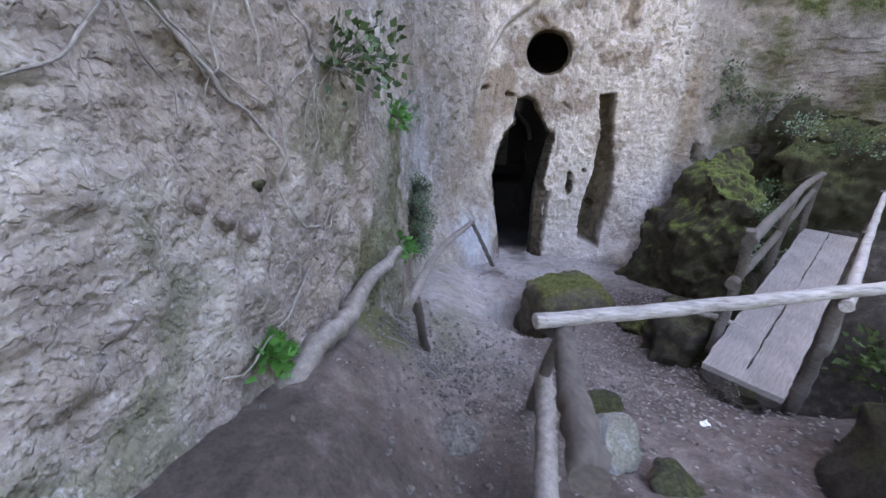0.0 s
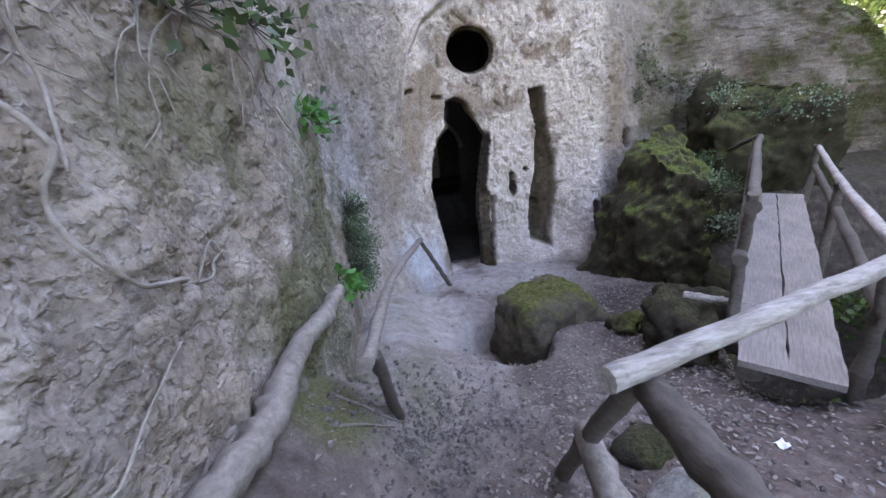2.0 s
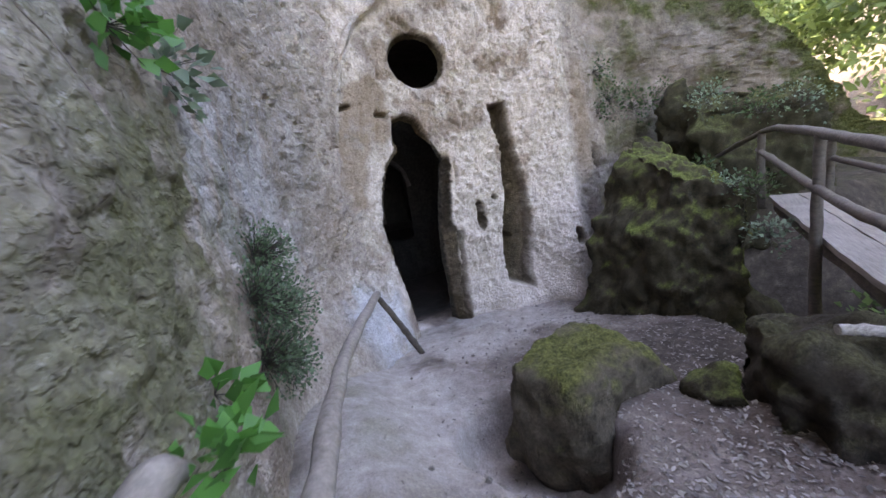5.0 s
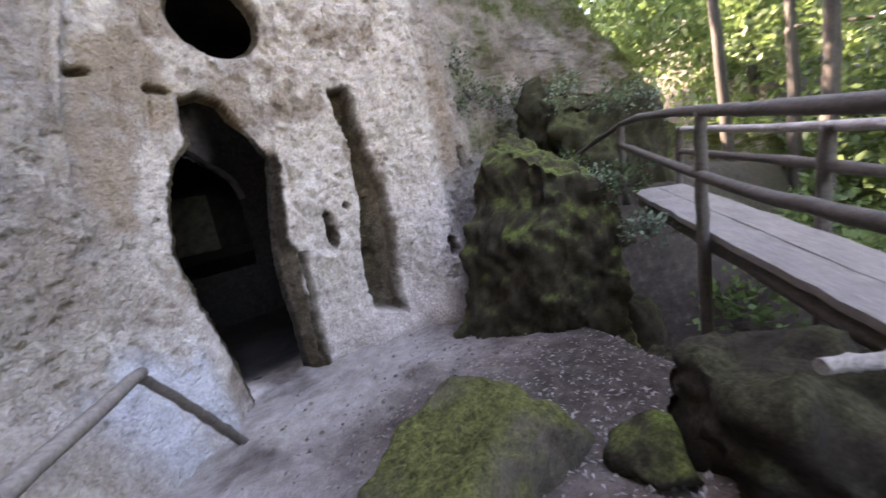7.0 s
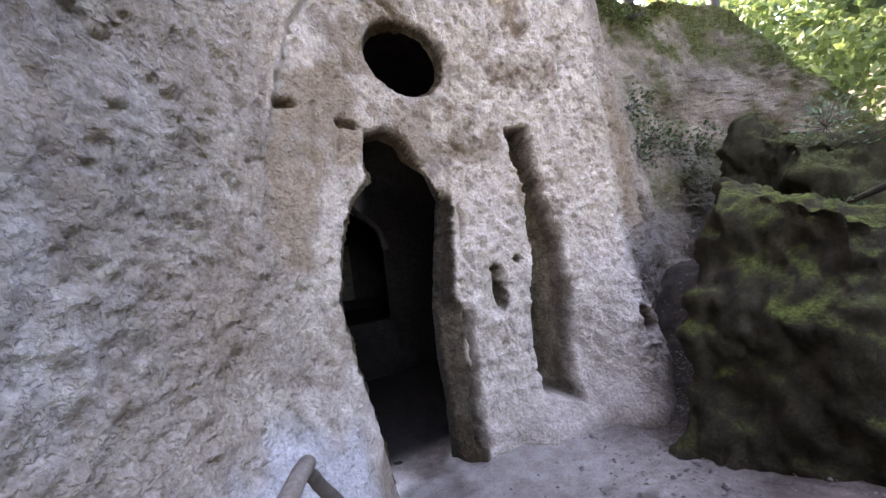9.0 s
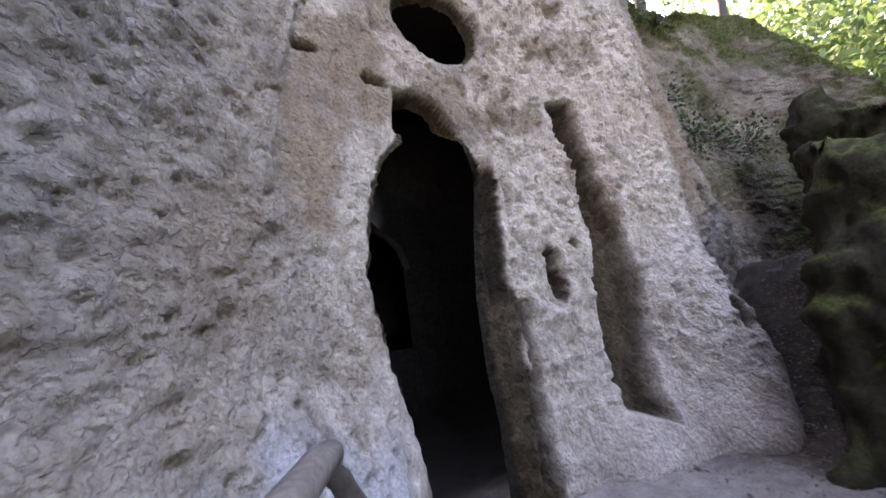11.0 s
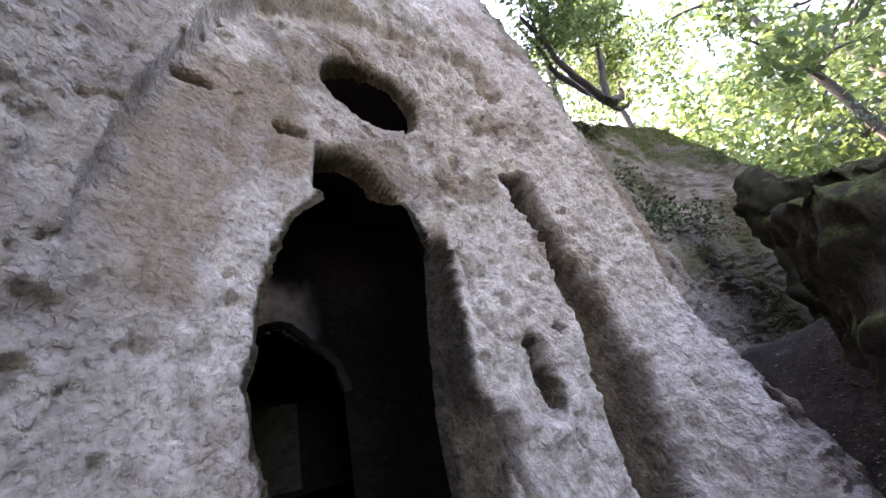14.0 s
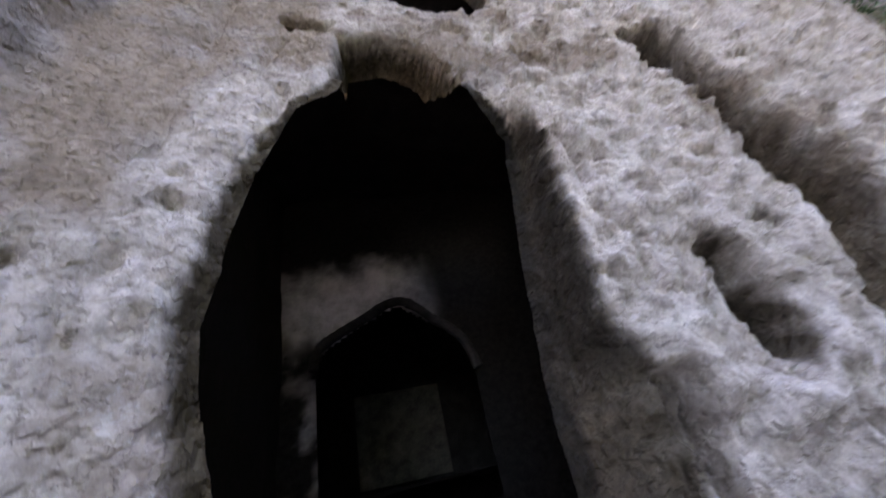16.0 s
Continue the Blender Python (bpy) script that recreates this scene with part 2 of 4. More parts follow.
MOSSY = make_stone("mossy_stone", (0.016, 0.013, 0.008), (0.070, 0.058, 0.036), (0.032, 0.040, 0.010), (0.17, 0.20, 0.05), 9.0, 1.5, 0.72)
LOAF = make_stone("moss_topped_stone", (0.045, 0.036, 0.026), (0.16, 0.13, 0.095), (0.026, 0.027, 0.010), (0.16, 0.16, 0.05), 9.0, 0.15)
MOUND = make_stone("mossy_mound", (0.020, 0.018, 0.011), (0.065, 0.058, 0.034), (0.024, 0.027, 0.010), (0.115, 0.12, 0.045))
BROWN_ROCK = make_stone("brown_rock", (0.02, 0.016, 0.012), (0.075, 0.06, 0.046), (0.025, 0.023, 0.012), (0.085, 0.078, 0.04))
WOOD = make_wood("weathered_wood", (0.09, 0.07, 0.055), (0.30, 0.255, 0.22))
BLEACHED = make_wood("bleached_wood", (0.09, 0.072, 0.06), (0.44, 0.40, 0.365), (1.2, 9, 9))
DARK_WOOD = make_wood("dark_wood", (0.026, 0.020, 0.016), (0.115, 0.092, 0.075), (6, 2, 6))
PLANK = make_wood("plank_wood", (0.11, 0.09, 0.078), (0.29, 0.25, 0.225), (1, 11, 11))
BARK = make_wood("bark", (0.02, 0.017, 0.013), (0.075, 0.062, 0.05))
LEAF_SUN = make_leaf("tree_leaf", (0.045, 0.08, 0.022), (0.17, 0.245, 0.08), 0.5)

# ---- cliff ----
PLAN = np.array([(-4.03, -9.5), (-3.33, -7.2), (-2.88, -5.4), (-2.65, -4.5), (-2.48, -3.7), (-2.43, -2.9), (-2.38, -2.0),
                 (-2.23, -1.2), (-1.93, -0.65), (-1.63, -0.32), (-1.23, -0.17), (-0.73, -0.12), (-0.13, -0.1), (0.57, -0.12),
                 (1.17, -0.2), (1.87, -0.35), (2.87, -0.3), (4.07, -0.5), (5.87, -1.2), (8.87, -2.2), (12.87, -3.0)])
for _ in range(3):                       # round the corners of the plan
    q = np.repeat(PLAN, 2, axis=0)
    q[1:-1:2] = 0.75 * PLAN[:-1] + 0.25 * PLAN[1:]
    q[2:-1:2] = 0.25 * PLAN[:-1] + 0.75 * PLAN[1:]
    PLAN = q
ALONG = np.concatenate([[0], np.cumsum(np.hypot(*np.diff(PLAN, axis=0).T))])
ORIGIN = np.interp(0, PLAN[:, 0], ALONG)


def plan(s):
    a, h = np.asarray(s) + ORIGIN, 0.08
    x, y = np.interp(a, ALONG, PLAN[:, 0]), np.interp(a, ALONG, PLAN[:, 1])
    tx = np.interp(a + h, ALONG, PLAN[:, 0]) - np.interp(a - h, ALONG, PLAN[:, 0])
    ty = np.interp(a + h, ALONG, PLAN[:, 1]) - np.interp(a - h, ALONG, PLAN[:, 1])
    n = np.hypot(tx, ty)
    return x, y, ty / n, -tx / n


DOOR = [(-0.87, 2.74), (-0.72, 2.79), (-0.55, 2.74), (-0.49, 2.56), (-0.42, 2.40), (-0.29, 2.25), (-0.35, 1.88), (-0.42, 1.45), (-0.43, 1.1), (-0.42, 0.8),
        (-0.40, 0.1), (-0.98, 0.1), (-1.08, 0.8), (-1.17, 1.2), (-1.21, 1.6), (-1.14, 2.0), (-1.04, 2.27), (-0.93, 2.38), (-0.90, 2.55)]
GROOVE = [(0.38, 2.82), (0.59, 2.86), (0.62, 2.45), (0.68, 2.15), (0.73, 1.8), (0.74, 1.35), (0.70, 0.9), (0.63, 0.48), (0.30, 0.62), (0.29, 0.9),
          (0.32, 1.28), (0.40, 1.62), (0.44, 2.0), (0.44, 2.35)]
NICHE = [(0.01, 1.73), (0.08, 1.67), (0.13, 1.5), (0.11, 1.36), (0.02, 1.28), (-0.1, 1.27), (-0.2, 1.33), (-0.16, 1.5), (-0.06, 1.66)]
ARCH = [(-1.64, 1.5), (-1.62, 2.05), (-1.53, 2.58), (-1.32, 3.34), (-1.14, 3.66), (-0.6, 4.08), (-0.1, 4.2), (0.42, 4.1), (0.9, 3.7), (1.15, 3.2), (1.3, 1.5)]
SLANT = [(0.33, 4.1), (0.45, 4.26), (0.74, 4.0), (0.68, 3.64), (0.52, 3.66)]
CUT = [(-1.55, 1.7), (-1.56, 2.2), (-1.46, 2.7), (-1.30, 3.15), (-1.05, 3.3), (-0.86, 3.1), (-0.88, 2.55), (-1.06, 2.4), (-1.15, 2.6), (-1.24, 2.2), (-1.3, 1.8)]
BAND = [(-4.75, 2.40), (-4.15, 2.35), (-4.15, 1.85), (-4.7, 1.2), (-5.8, 1.2), (-5.65, 1.8), (-5.1, 1.95)]
LIME = [(-4.15, 1.95), (-3.6, 1.65), (-2.2, 1.4), (-1.85, 2.1), (-1.75, 2.9), (-2.7, 2.8), (-4.0, 2.5)]
SLITS = [((-1.42, 2.86), (-1.33, 2.885), 0.022, 0.10), ((-1.04, 2.80), (-0.93, 2.785), 0.024, 0.10), ((-0.19, 2.18), (-0.20, 1.92), 0.016, 0.08),
         ((-0.22, 1.80), (-0.17, 1.68), 0.016, 0.06), ((-0.16, 2.70), (-0.06, 2.62), 0.016, 0.05), ((0.02, 2.70), (0.02, 2.60), 0.014, 0.05), ((-0.27, 1.34), (-0.31, 0.36), 0.026, 0.14), ((-1.21, 2.9), (-1.26, 2.54), 0.014, 0.03),
         ((-1.02, 2.84), (-1.12, 2.42), 0.012, 0.03), ((-0.97, 2.62), (-1.12, 2.5), 0.010, 0.02), ((-0.68, 3.82), (-0.52, 3.72), 0.03, 0.05),
         ((0.27, 1.71), (0.28, 1.70), 0.035, 0.12), ((0.53, 1.13), (0.55, 1.12), 0.05, 0.18), ((0.60, 1.72), (0.61, 1.72), 0.03, 0.05),
         ((2.02, 2.08), (2.03, 1.92), 0.075, 0.22), ((1.30, 1.10), (1.30, 1.0), 0.06, 0.15), ((0.085, 1.60), (0.07, 1.40), 0.034, 0.16)]


def ridge(s):
    """Height at which the cliff turns back into the hilltop."""
    return np.interp(s, [-12, 1.5, 2.0, 2.5, 3.4, 4.3, 4.9, 5.4, 6, 7, 13], [9, 9, 5.6, 5.1, 5.0, 4.9, 4.4, 3.6, 3.0, 2.0, 0.8])


def cliff():
    s = np.concatenate([np.arange(-11, -6.5, 0.06), np.arange(-6.5, -1.8, 0.028), np.arange(-1.8, 1.5, 0.014), np.arange(1.5, 3, 0.03), np.arange(3, 6.5, 0.045), np.arange(6.5, 12.8, 0.1)])
    z = np.concatenate([np.arange(-1.0, 0.2, 0.05), np.arange(0.2, 3.8, 0.014), np.arange(3.8, 5, 0.03), np.arange(5, 15, 0.12)])
    S, Z = np.meshgrid(s, z)
    S, Z = S.ravel(), Z.ravel()
    x, y, nx, ny = plan(S)
    P = np.stack([S, y, Z], 1)
    out = -0.05 * (Z - 1.5)
    # the banks at the foot of the wall
    out += 0.42 * smooth(1.35, 0.15, Z) * smooth(-1.0, -1.35, S) * smooth(-3.6, -2.4, S)
    out += 0.36 * smooth(1.9, 0.6, Z) * smooth(0.7, 1.2, S) * smooth(1.9, 1.3, S)
    out -= 0.2 * smooth(1.3, 1.7, S)
    out += 0.16 * smooth(0.75, 0.3, Z) * smooth(0.0, 0.25, S) * smooth(1.4, 1.0, S)
    # the mossy slope on the far side leans back
    out -= (0.16 * np.maximum(Z - 2.3, 0) + 0.12) * smooth(1.75, 2.5, S)
    out -= 0.10 * np.maximum(Z - 4.0, 0) * smooth(-0.5, 1.2, S) * smooth(2.4, 1.4, S)
    # unseen overhang of the wall, added high up to block sky light
    out += 0.72 * np.maximum(Z - 4.2, 0) * smooth(-1.7, -2.8, S)
    left = smooth(-1.55, -1.8, S)
    rough = 0.35 + 0.65 * np.maximum(0.35 * left, smooth(1.5, 2.2, S))
    calm = 0.4 * smooth(-5.6, -6.6, S) + smooth(1.5, 2.2, S)
    out += (0.03 + 0.06 * calm) * fbm(P, 1.5, 3, 0.5, 3) + rough * 0.032 * fbm(P, 0.32, 3, 0.55, 9)
    # carved front: slightly sunk in its arch
    d_arch = sdf(ARCH, S, Z)
    inside = smooth(0.02, -0.02, d_arch) * (Z > 1.2) * smooth(1.5, 2.2, Z)
    out -= 0.055 * inside * smooth(0.9, 0.1, S)
    out += 0.055 * smooth(0.036, 0.022, np.abs(d_arch - 0.05)) * smooth(2.0, 2.4, Z) * smooth(-0.2, -0.6, S)
    # crust with knobs and pits
    d_cut, d_groove, d_slant, d_niche = sdf(CUT, S, Z), sdf(GROOVE, S, Z), sdf(SLANT, S, Z), sdf(NICHE, S, Z)
    wob = 0.05 * fbm(P, 0.25, 3, 0.5, 21)
    cut = smooth(0.06, -0.06, d_cut + 1.6 * wob)
    in_groove = smooth(0.014, -0.014, d_groove + 0.4 * wob)
    crust = (1 - np.maximum(cut, in_groove) * 0.75) * (1 - 0.5 * smooth(-2.0, -3.0, S))
    knob = fbm(P, 0.05, 3, 0.6, 31)
    out += crust * ((0.006 + 0.004 * left) * knob + 0.012 * np.clip(fbm(P, 0.11, 2, 0.5, 41), -0.6, 1))
    nub = smooth(0.12, 0.5, vnoise(P / 0.031, 53)) + 0.8 * smooth(0.25, 0.6, vnoise(P / 0.06, 54))
    out += crust * (0.008 + 0.004 * left + 0.013 * smooth(-0.7, -0.1, S)) * nub * smooth(0.4, 0.9, Z)
    out += left * smooth(0.9, 1.3, Z) * (0.020 * smooth(0.0, 0.5, vnoise(P / 0.085, 55)) - 0.012 * smooth(0.35, 0.6, vnoise(P / 0.11, 56)))
    pit = smooth(0.5, 0.62, vnoise(P / 0.05, 51)) + 0.7 * (1 - 0.7 * left) * smooth(0.58, 0.7, vnoise(P / 0.09, 52))
    out -= crust * 0.028 * pit * smooth(0.3, 0.9, Z)
    out += cut * 0.0035 * np.sin(Z * 190 + 9 * vnoise(P * 1.7, 5))
    # groove, niche, slits
    out -= in_groove * (0.34 + 0.10 * smooth(1.9, 1.2, Z)) * (1 - 0.45 * smooth(0.46, 0.74, S))
    out -= 0.09 * smooth(0.03, -0.03, d_slant)
    out -= smooth(0.015, -0.06, d_niche) * (0.09 * smooth(-0.2, 0.08, S) + 0.16 * smooth(0.03, 0.06, S) * smooth(1.28, 1.36, Z))
    out += 0.04 * smooth(0.10, 0.02, np.abs(d_niche - 0.01)) * smooth(1.45, 1.3, Z)
    slit_mask = np.zeros(len(S))
    for (ax, ay), (bx, by), r, depth in SLITS:
        ex, ey = bx - ax, by - ay
        t = np.clip(((S - ax) * ex + (Z - ay) * ey) / (ex * ex + ey * ey), 0, 1)
        d = np.hypot(S - ax - t * ex, Z - ay - t * ey) + 0.15 * wob
        k = smooth(r + 0.012, r - 0.012, d)
        out -= depth * k
        slit_mask = np.maximum(slit_mask, k * (depth >= 0.1))
    # the doorway and the round window go right through
    d_door = sdf(DOOR, S, Z) + 0.35 * wob + 0.008 * knob
    d_hole = np.hypot((S + 0.44) / 1.14, Z - 3.38) - 0.31 + 0.12 * wob
    d_open = np.minimum(d_door, d_hole)
    deep = smooth(0.015, -0.045, d_open)
    out -= 0.012 * smooth(0.04, 0.0, d_open)
    # the splayed right jamb
    splay = 0.05 + 0.075 * smooth(1.55, 1.35, Z)
    jamb_side = smooth(-0.62, -0.52, S) * smooth(2.32, 2.22, Z)
    out -= 0.15 * np.clip((splay - d_door) / splay, 0, 1) * jamb_side * (d_door < d_hole)
    wall = np.where(d_door < d_hole, 0.10 + 0.13 * smooth(-0.85, -0.6, S) * smooth(2.4, 2.15, Z) + 0.20 * smooth(2.4, 2.62, Z), 0.30)
    out = out * (1 - deep) + deep * (-wall + 0.02 * knob)
    # hilltop
    top = ridge(S) + 0.25 * fbm(P, 0.8, 3, 0.5, 77)
    over = np.maximum(Z - top, 0)
    out -= over * 1.2
    zz = np.minimum(Z, top) + 0.22 * over
    rows, cols = len(z), len(s)
    # the inner rim of the openings follows their outline
    gz, gs = np.gradient(d_open.reshape(rows, cols), z, s)
    gl = np.hypot(gz, gs).ravel() + 1e-6
    back = np.where((d_open < -0.04) & (d_open > -0.09), -0.04 - d_open, 0)
    zz = zz + back * gz.ravel() / gl
    x, y, nx, ny = plan(S + back * gs.ravel() / gl)
    V = np.stack([x + nx * out, y + ny * out, zz], 1)
    gone = (d_open < -0.04).reshape(rows, cols)
    keep = ~(gone[:-1, :-1] & gone[1:, :-1] & gone[:-1, 1:] & gone[1:, 1:])
    me = big_mesh("cliff", V, grid_faces(rows, cols, keep), TUFF)
    # what covers the rock where, and where shade is painted on it
    n1, n2 = fbm(P, 0.7, 4, 0.55, 61), fbm(P, 0.22, 4, 0.6, 71)
    front = smooth(-1.6, -1.3, S) * smooth(1.75, 1.3, S)
    pale = front * smooth(0.1, 0.55, 0.42 + 0.60 * n1 + 0.60 * n2 + 0.30 * smooth(-0.5, 0.2, S)) * (1 - in_groove)
    pale = pale * (1 - 0.9 * cut)
    pale = np.maximum(pale, left * smooth(-0.05, 0.8, n1 * 0.7 + n2 * 0.6) * smooth(5.0, 3.5, Z) * 0.6)
    pale = np.maximum(pale, 0.95 * smooth(0.75, 0.95, S) * smooth(1.6, 1.3, S) * smooth(3.4, 2.6, Z))
    pale = np.maximum(pale, 0.8 * smooth(0.9, 0.4, Z) * smooth(-0.2, 0.2, S) * smooth(1.6, 1.1, S))
    pale = np.maximum(pale, 0.75 * smooth(0.2, 0.5, n2 + 0.3 * n1) * smooth(-3.2, -2.7, S) * smooth(-1.9, -2.3, S) * smooth(1.0, 1.6, Z))
    lime = 0.6 * smooth(-0.9, 0.9, n1 + 0.8 * n2) * smooth(-3.3, -2.6, S) * smooth(-1.9, -2.2, S) * smooth(1.3, 1.8, Z) * smooth(3.1, 2.5, Z)
    ochre = np.maximum(cut * smooth(-0.6, 0.3, n2 + 0.5), 0.9 * in_groove)
    ochre = np.maximum(ochre, smooth(0.02, -0.03, d_slant))
    ochre = np.maximum(ochre, 0.8 * smooth(1.35, 1.6, S) * smooth(2.0, 1.8, S) * smooth(1.5, 2.0, Z) * smooth(3.6, 3.0, Z))
    ochre = np.maximum(ochre, 0.55 * smooth(1.6, 1.0, Z) * smooth(-1.1, -1.4, S) * smooth(-3.6, -2.6, S) * smooth(-0.3, 0.3, n1))
    ochre = np.maximum(ochre, deep * 0.9)
    ochre = np.maximum(ochre, 0.55 * left * smooth(-0.3, 0.5, -n1 + 0.3 * n2))
    ochre = np.maximum(ochre, 0.6 * front * smooth(0.1, 0.6, -n1 - 0.4 * n2))
    pale = np.maximum(pale, (0.45 + 0.3 * n2) * smooth(1.7, 1.0, Z) * smooth(-1.0, -1.3, S) * smooth(-3.8, -3.0, S))
    moss = 0.75 * smooth(0.0, 0.9, n1 * 0.8 + n2 * 0.5 + 0.10 * (Z - 2.4)) * smooth(1.75, 2.6, S)
    moss = np.maximum(moss, smooth(0.0, 0.6, Z - top + 0.9 + 0.5 * n2))
    moss = np.maximum(moss, 0.65 * smooth(0.45, 0.9, n1 + 0.5 * n2) * smooth(-3.8, -4.3, S) * smooth(3.2, 2.2, Z))
    moss = np.maximum(moss, 0.7 * smooth(0.1, 0.7, n1 + 0.3) * smooth(-3.6, -3.9, S) * smooth(-4.9, -4.3, S) * smooth(2.4, 1.6, Z))
    moss = np.maximum(moss, 0.5 * smooth(-0.5, 0.5, n2 + 0.4 * n1) * smooth(-5.3, -4.7, S) * smooth(-3.1, -3.6, S) * smooth(1.1, 1.4, Z) * smooth(2.6, 2.0, Z))
    moss = np.maximum(moss, 0.6 * smooth(0.0, 0.3, d_arch) * smooth(0.8, 0.1, d_arch) * (Z > 3.6) * smooth(-0.9, -0.5, S) * smooth(0.6, 0.2, S) * smooth(-0.4, 0.4, n2))
    moss = np.maximum(moss, 0.12 * in_groove * smooth(0.0, 0.6, n2))
    bluish = smooth(-0.1, 0.6, n1 + 0.4) * smooth(1.35, 0.9, Z) * smooth(-1.15, -1.35, S) * smooth(-2.4, -1.9, S) * 0.9
    bluish = np.maximum(bluish, 0.45 * lime)
    # brown cut tuff; in groove, niche, slits and reveals it also paints shade
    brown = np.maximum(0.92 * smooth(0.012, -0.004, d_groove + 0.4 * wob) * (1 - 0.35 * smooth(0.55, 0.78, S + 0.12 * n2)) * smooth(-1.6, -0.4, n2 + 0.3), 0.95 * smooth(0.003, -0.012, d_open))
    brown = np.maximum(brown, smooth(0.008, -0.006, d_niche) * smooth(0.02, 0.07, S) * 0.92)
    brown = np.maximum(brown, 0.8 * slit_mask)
    brown = np.maximum(brown, np.clip(0.30 + 0.25 * n2, 0, 0.6) * smooth(-1.7, -1.95, S) * smooth(-4.0, -3.0, S) * smooth(1.5, 2.4, Z))
    brown = np.maximum(brown, np.clip(0.45 + 0.4 * n1, 0, 0.8) * smooth(2.0, 3.2, S))
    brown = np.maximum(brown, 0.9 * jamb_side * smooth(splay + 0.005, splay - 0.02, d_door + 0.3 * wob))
    # near-black on the right jamb and reveal, painted in place of shade
    painted_shade = np.maximum(0.97 * smooth(0.0, -0.012, d_door) * smooth(2.5, 2.3, Z) * smooth(-0.75, -0.6, S), 0.8 * jamb_side * smooth(splay + 0.005, splay - 0.02, d_door + 0.3 * wob) * smooth(1.30, 1.48, Z))
    # the damp olive band down the wall, and the streaked lime beside it
    band = smooth(0.16, -0.14, sdf(BAND, S, Z) + 0.22 * n2 + 0.12 * n1)
    moss = np.maximum(moss, 0.78 * band * smooth(-0.9, 0.2, n2 + 0.2))
    streak = fbm(np.stack([S * 2.6, y, Z * 0.35], 1), 0.12, 3, 0.6, 83)
    flow = smooth(0.15, -0.2, sdf(LIME, S, Z) + 0.15 * n1) * smooth(-0.55, 0.5, streak + 0.35)
    bluish = np.maximum(bluish, 0.5 * flow * smooth(-1.9, -3.0, S))
    moss = np.maximum(moss, 0.6 * smooth(0.25, 0.0, np.hypot((S + 5.62) / 1.6, Z - 2.42) - 0.12 * n2 - 0.05))
    fleck = np.clip(np.maximum(left * (0.55 + 0.4 * n1), 0.6 * front) * (1 - band) * (1 - cut) * (1 - np.maximum(painted_shade, brown)), 0, 1)
    pale = pale * (1 - 0.6 * band)
    for name, values in (("painted_shade", painted_shade), ("fleck", fleck), ("pale", pale), ("ochre", np.clip(ochre, 0, 1)), ("moss", moss), ("bluish", bluish), ("brown", brown)):
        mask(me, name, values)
    global CLIFF_GRID
    CLIFF_GRID = (s, z, V.reshape(rows, cols, 3))
    return tagged(new("cliff_wall", me), "weathered grey tuff cliff with a carved doorway and round window", "cliff", kind="structure")


CLIFF = cliff()


def on_cliff(s, z, lift=0.0):
    """A point on the rock face, lifted off it."""
    gs, gz, V = CLIFF_GRID
    i, j = min(np.searchsorted(gz, z), len(gz) - 2), min(np.searchsorted(gs, s), len(gs) - 2)
    i, j = max(i, 1), max(j, 1)
    p = V[i, j]
    n = np.cross(V[i, j + 1] - V[i, j - 1], V[i + 1, j] - V[i - 1, j])
    n = n / (np.linalg.norm(n) + 1e-9)
    return Vector(p + n * lift), Vector(n)


# ---- ground ----
def ground_height(x, y):
    p = np.stack([x, y, np.zeros_like(x)], 1)
    h = np.interp(y, [-60, -14, -8, -6, -5, -4.4, -3.7, -3.15, -2.6, -2.0, -1.2, -0.4, 1.5, 60], [4, 2.6, 1.6, 1.22, 1.05, 0.92, 0.74, 0.66, 0.56, 0.46, 0.36, 0.28, 0.25, 0.25])
    # the hollow before the front stone
    hollow = np.exp(-(((x + 1.17) / 0.37) ** 2 + ((y + 2.62) / 0.52) ** 2) ** 5)
    h = h - 0.36 * hollow
    # foot of the cliff
    h = h + 0.55 * smooth(-1.95, -2.6, x) * smooth(-3.2, -3.8, y) * smooth(-7.5, -6, y)
    h = h + 0.25 * smooth(-1.5, -2.1, x) * smooth(-0.5, -1.0, y) * smooth(-3.8, -3.2, y)
    # the leaf-strewn ramp between boulder and cliff
    h = h + 1.15 * smooth(0.9, 2.6, x) * smooth(-1.5, -0.7, y)
    h = h + 0.9 * smooth(2.2, 2.9, x) * smooth(-2.7, -2.0, y) * smooth(-0.7, -1.5, y)
    # the gully under the footbridge and the valley on the far side
    g = smooth(0.1, 1.4, x * 0.75 - (y + 2.6) * 0.6 - 0.35) * smooth(3.6, 2.4, x + 0.3 * (y + 3))
    g = g * np.maximum(smooth(-4.4, -3.6, y), smooth(0.7, 1.5, x))
    h = h - 1.9 * g * smooth(-1.3, -1.9, y)
    h = h - 2.2 * smooth(1.5, 7, x - 0.55 * (y + 5)) * smooth(-2.2, -4.0, y)
    h = np.where(x > 4, h - 0.12 * (x - 4) * smooth(-1.0, -3.0, y), h)
    h = h + 11 * smooth(13, 34, x - 0.25 * (y + 4)) + 7 * smooth(-9, -24, y) * smooth(0, 6, x)
    far = smooth(40, 60, np.hypot(x, y)) * 0.8
    h = h * (1 - far) + far * (1.5 + 3.0 * fbm(p, 25, 2, 0.5, 5))
    return h + 0.05 * fbm(p, 0.7, 3, 0.5, 13) + 0.012 * fbm(p, 0.12, 2, 0.5, 15)


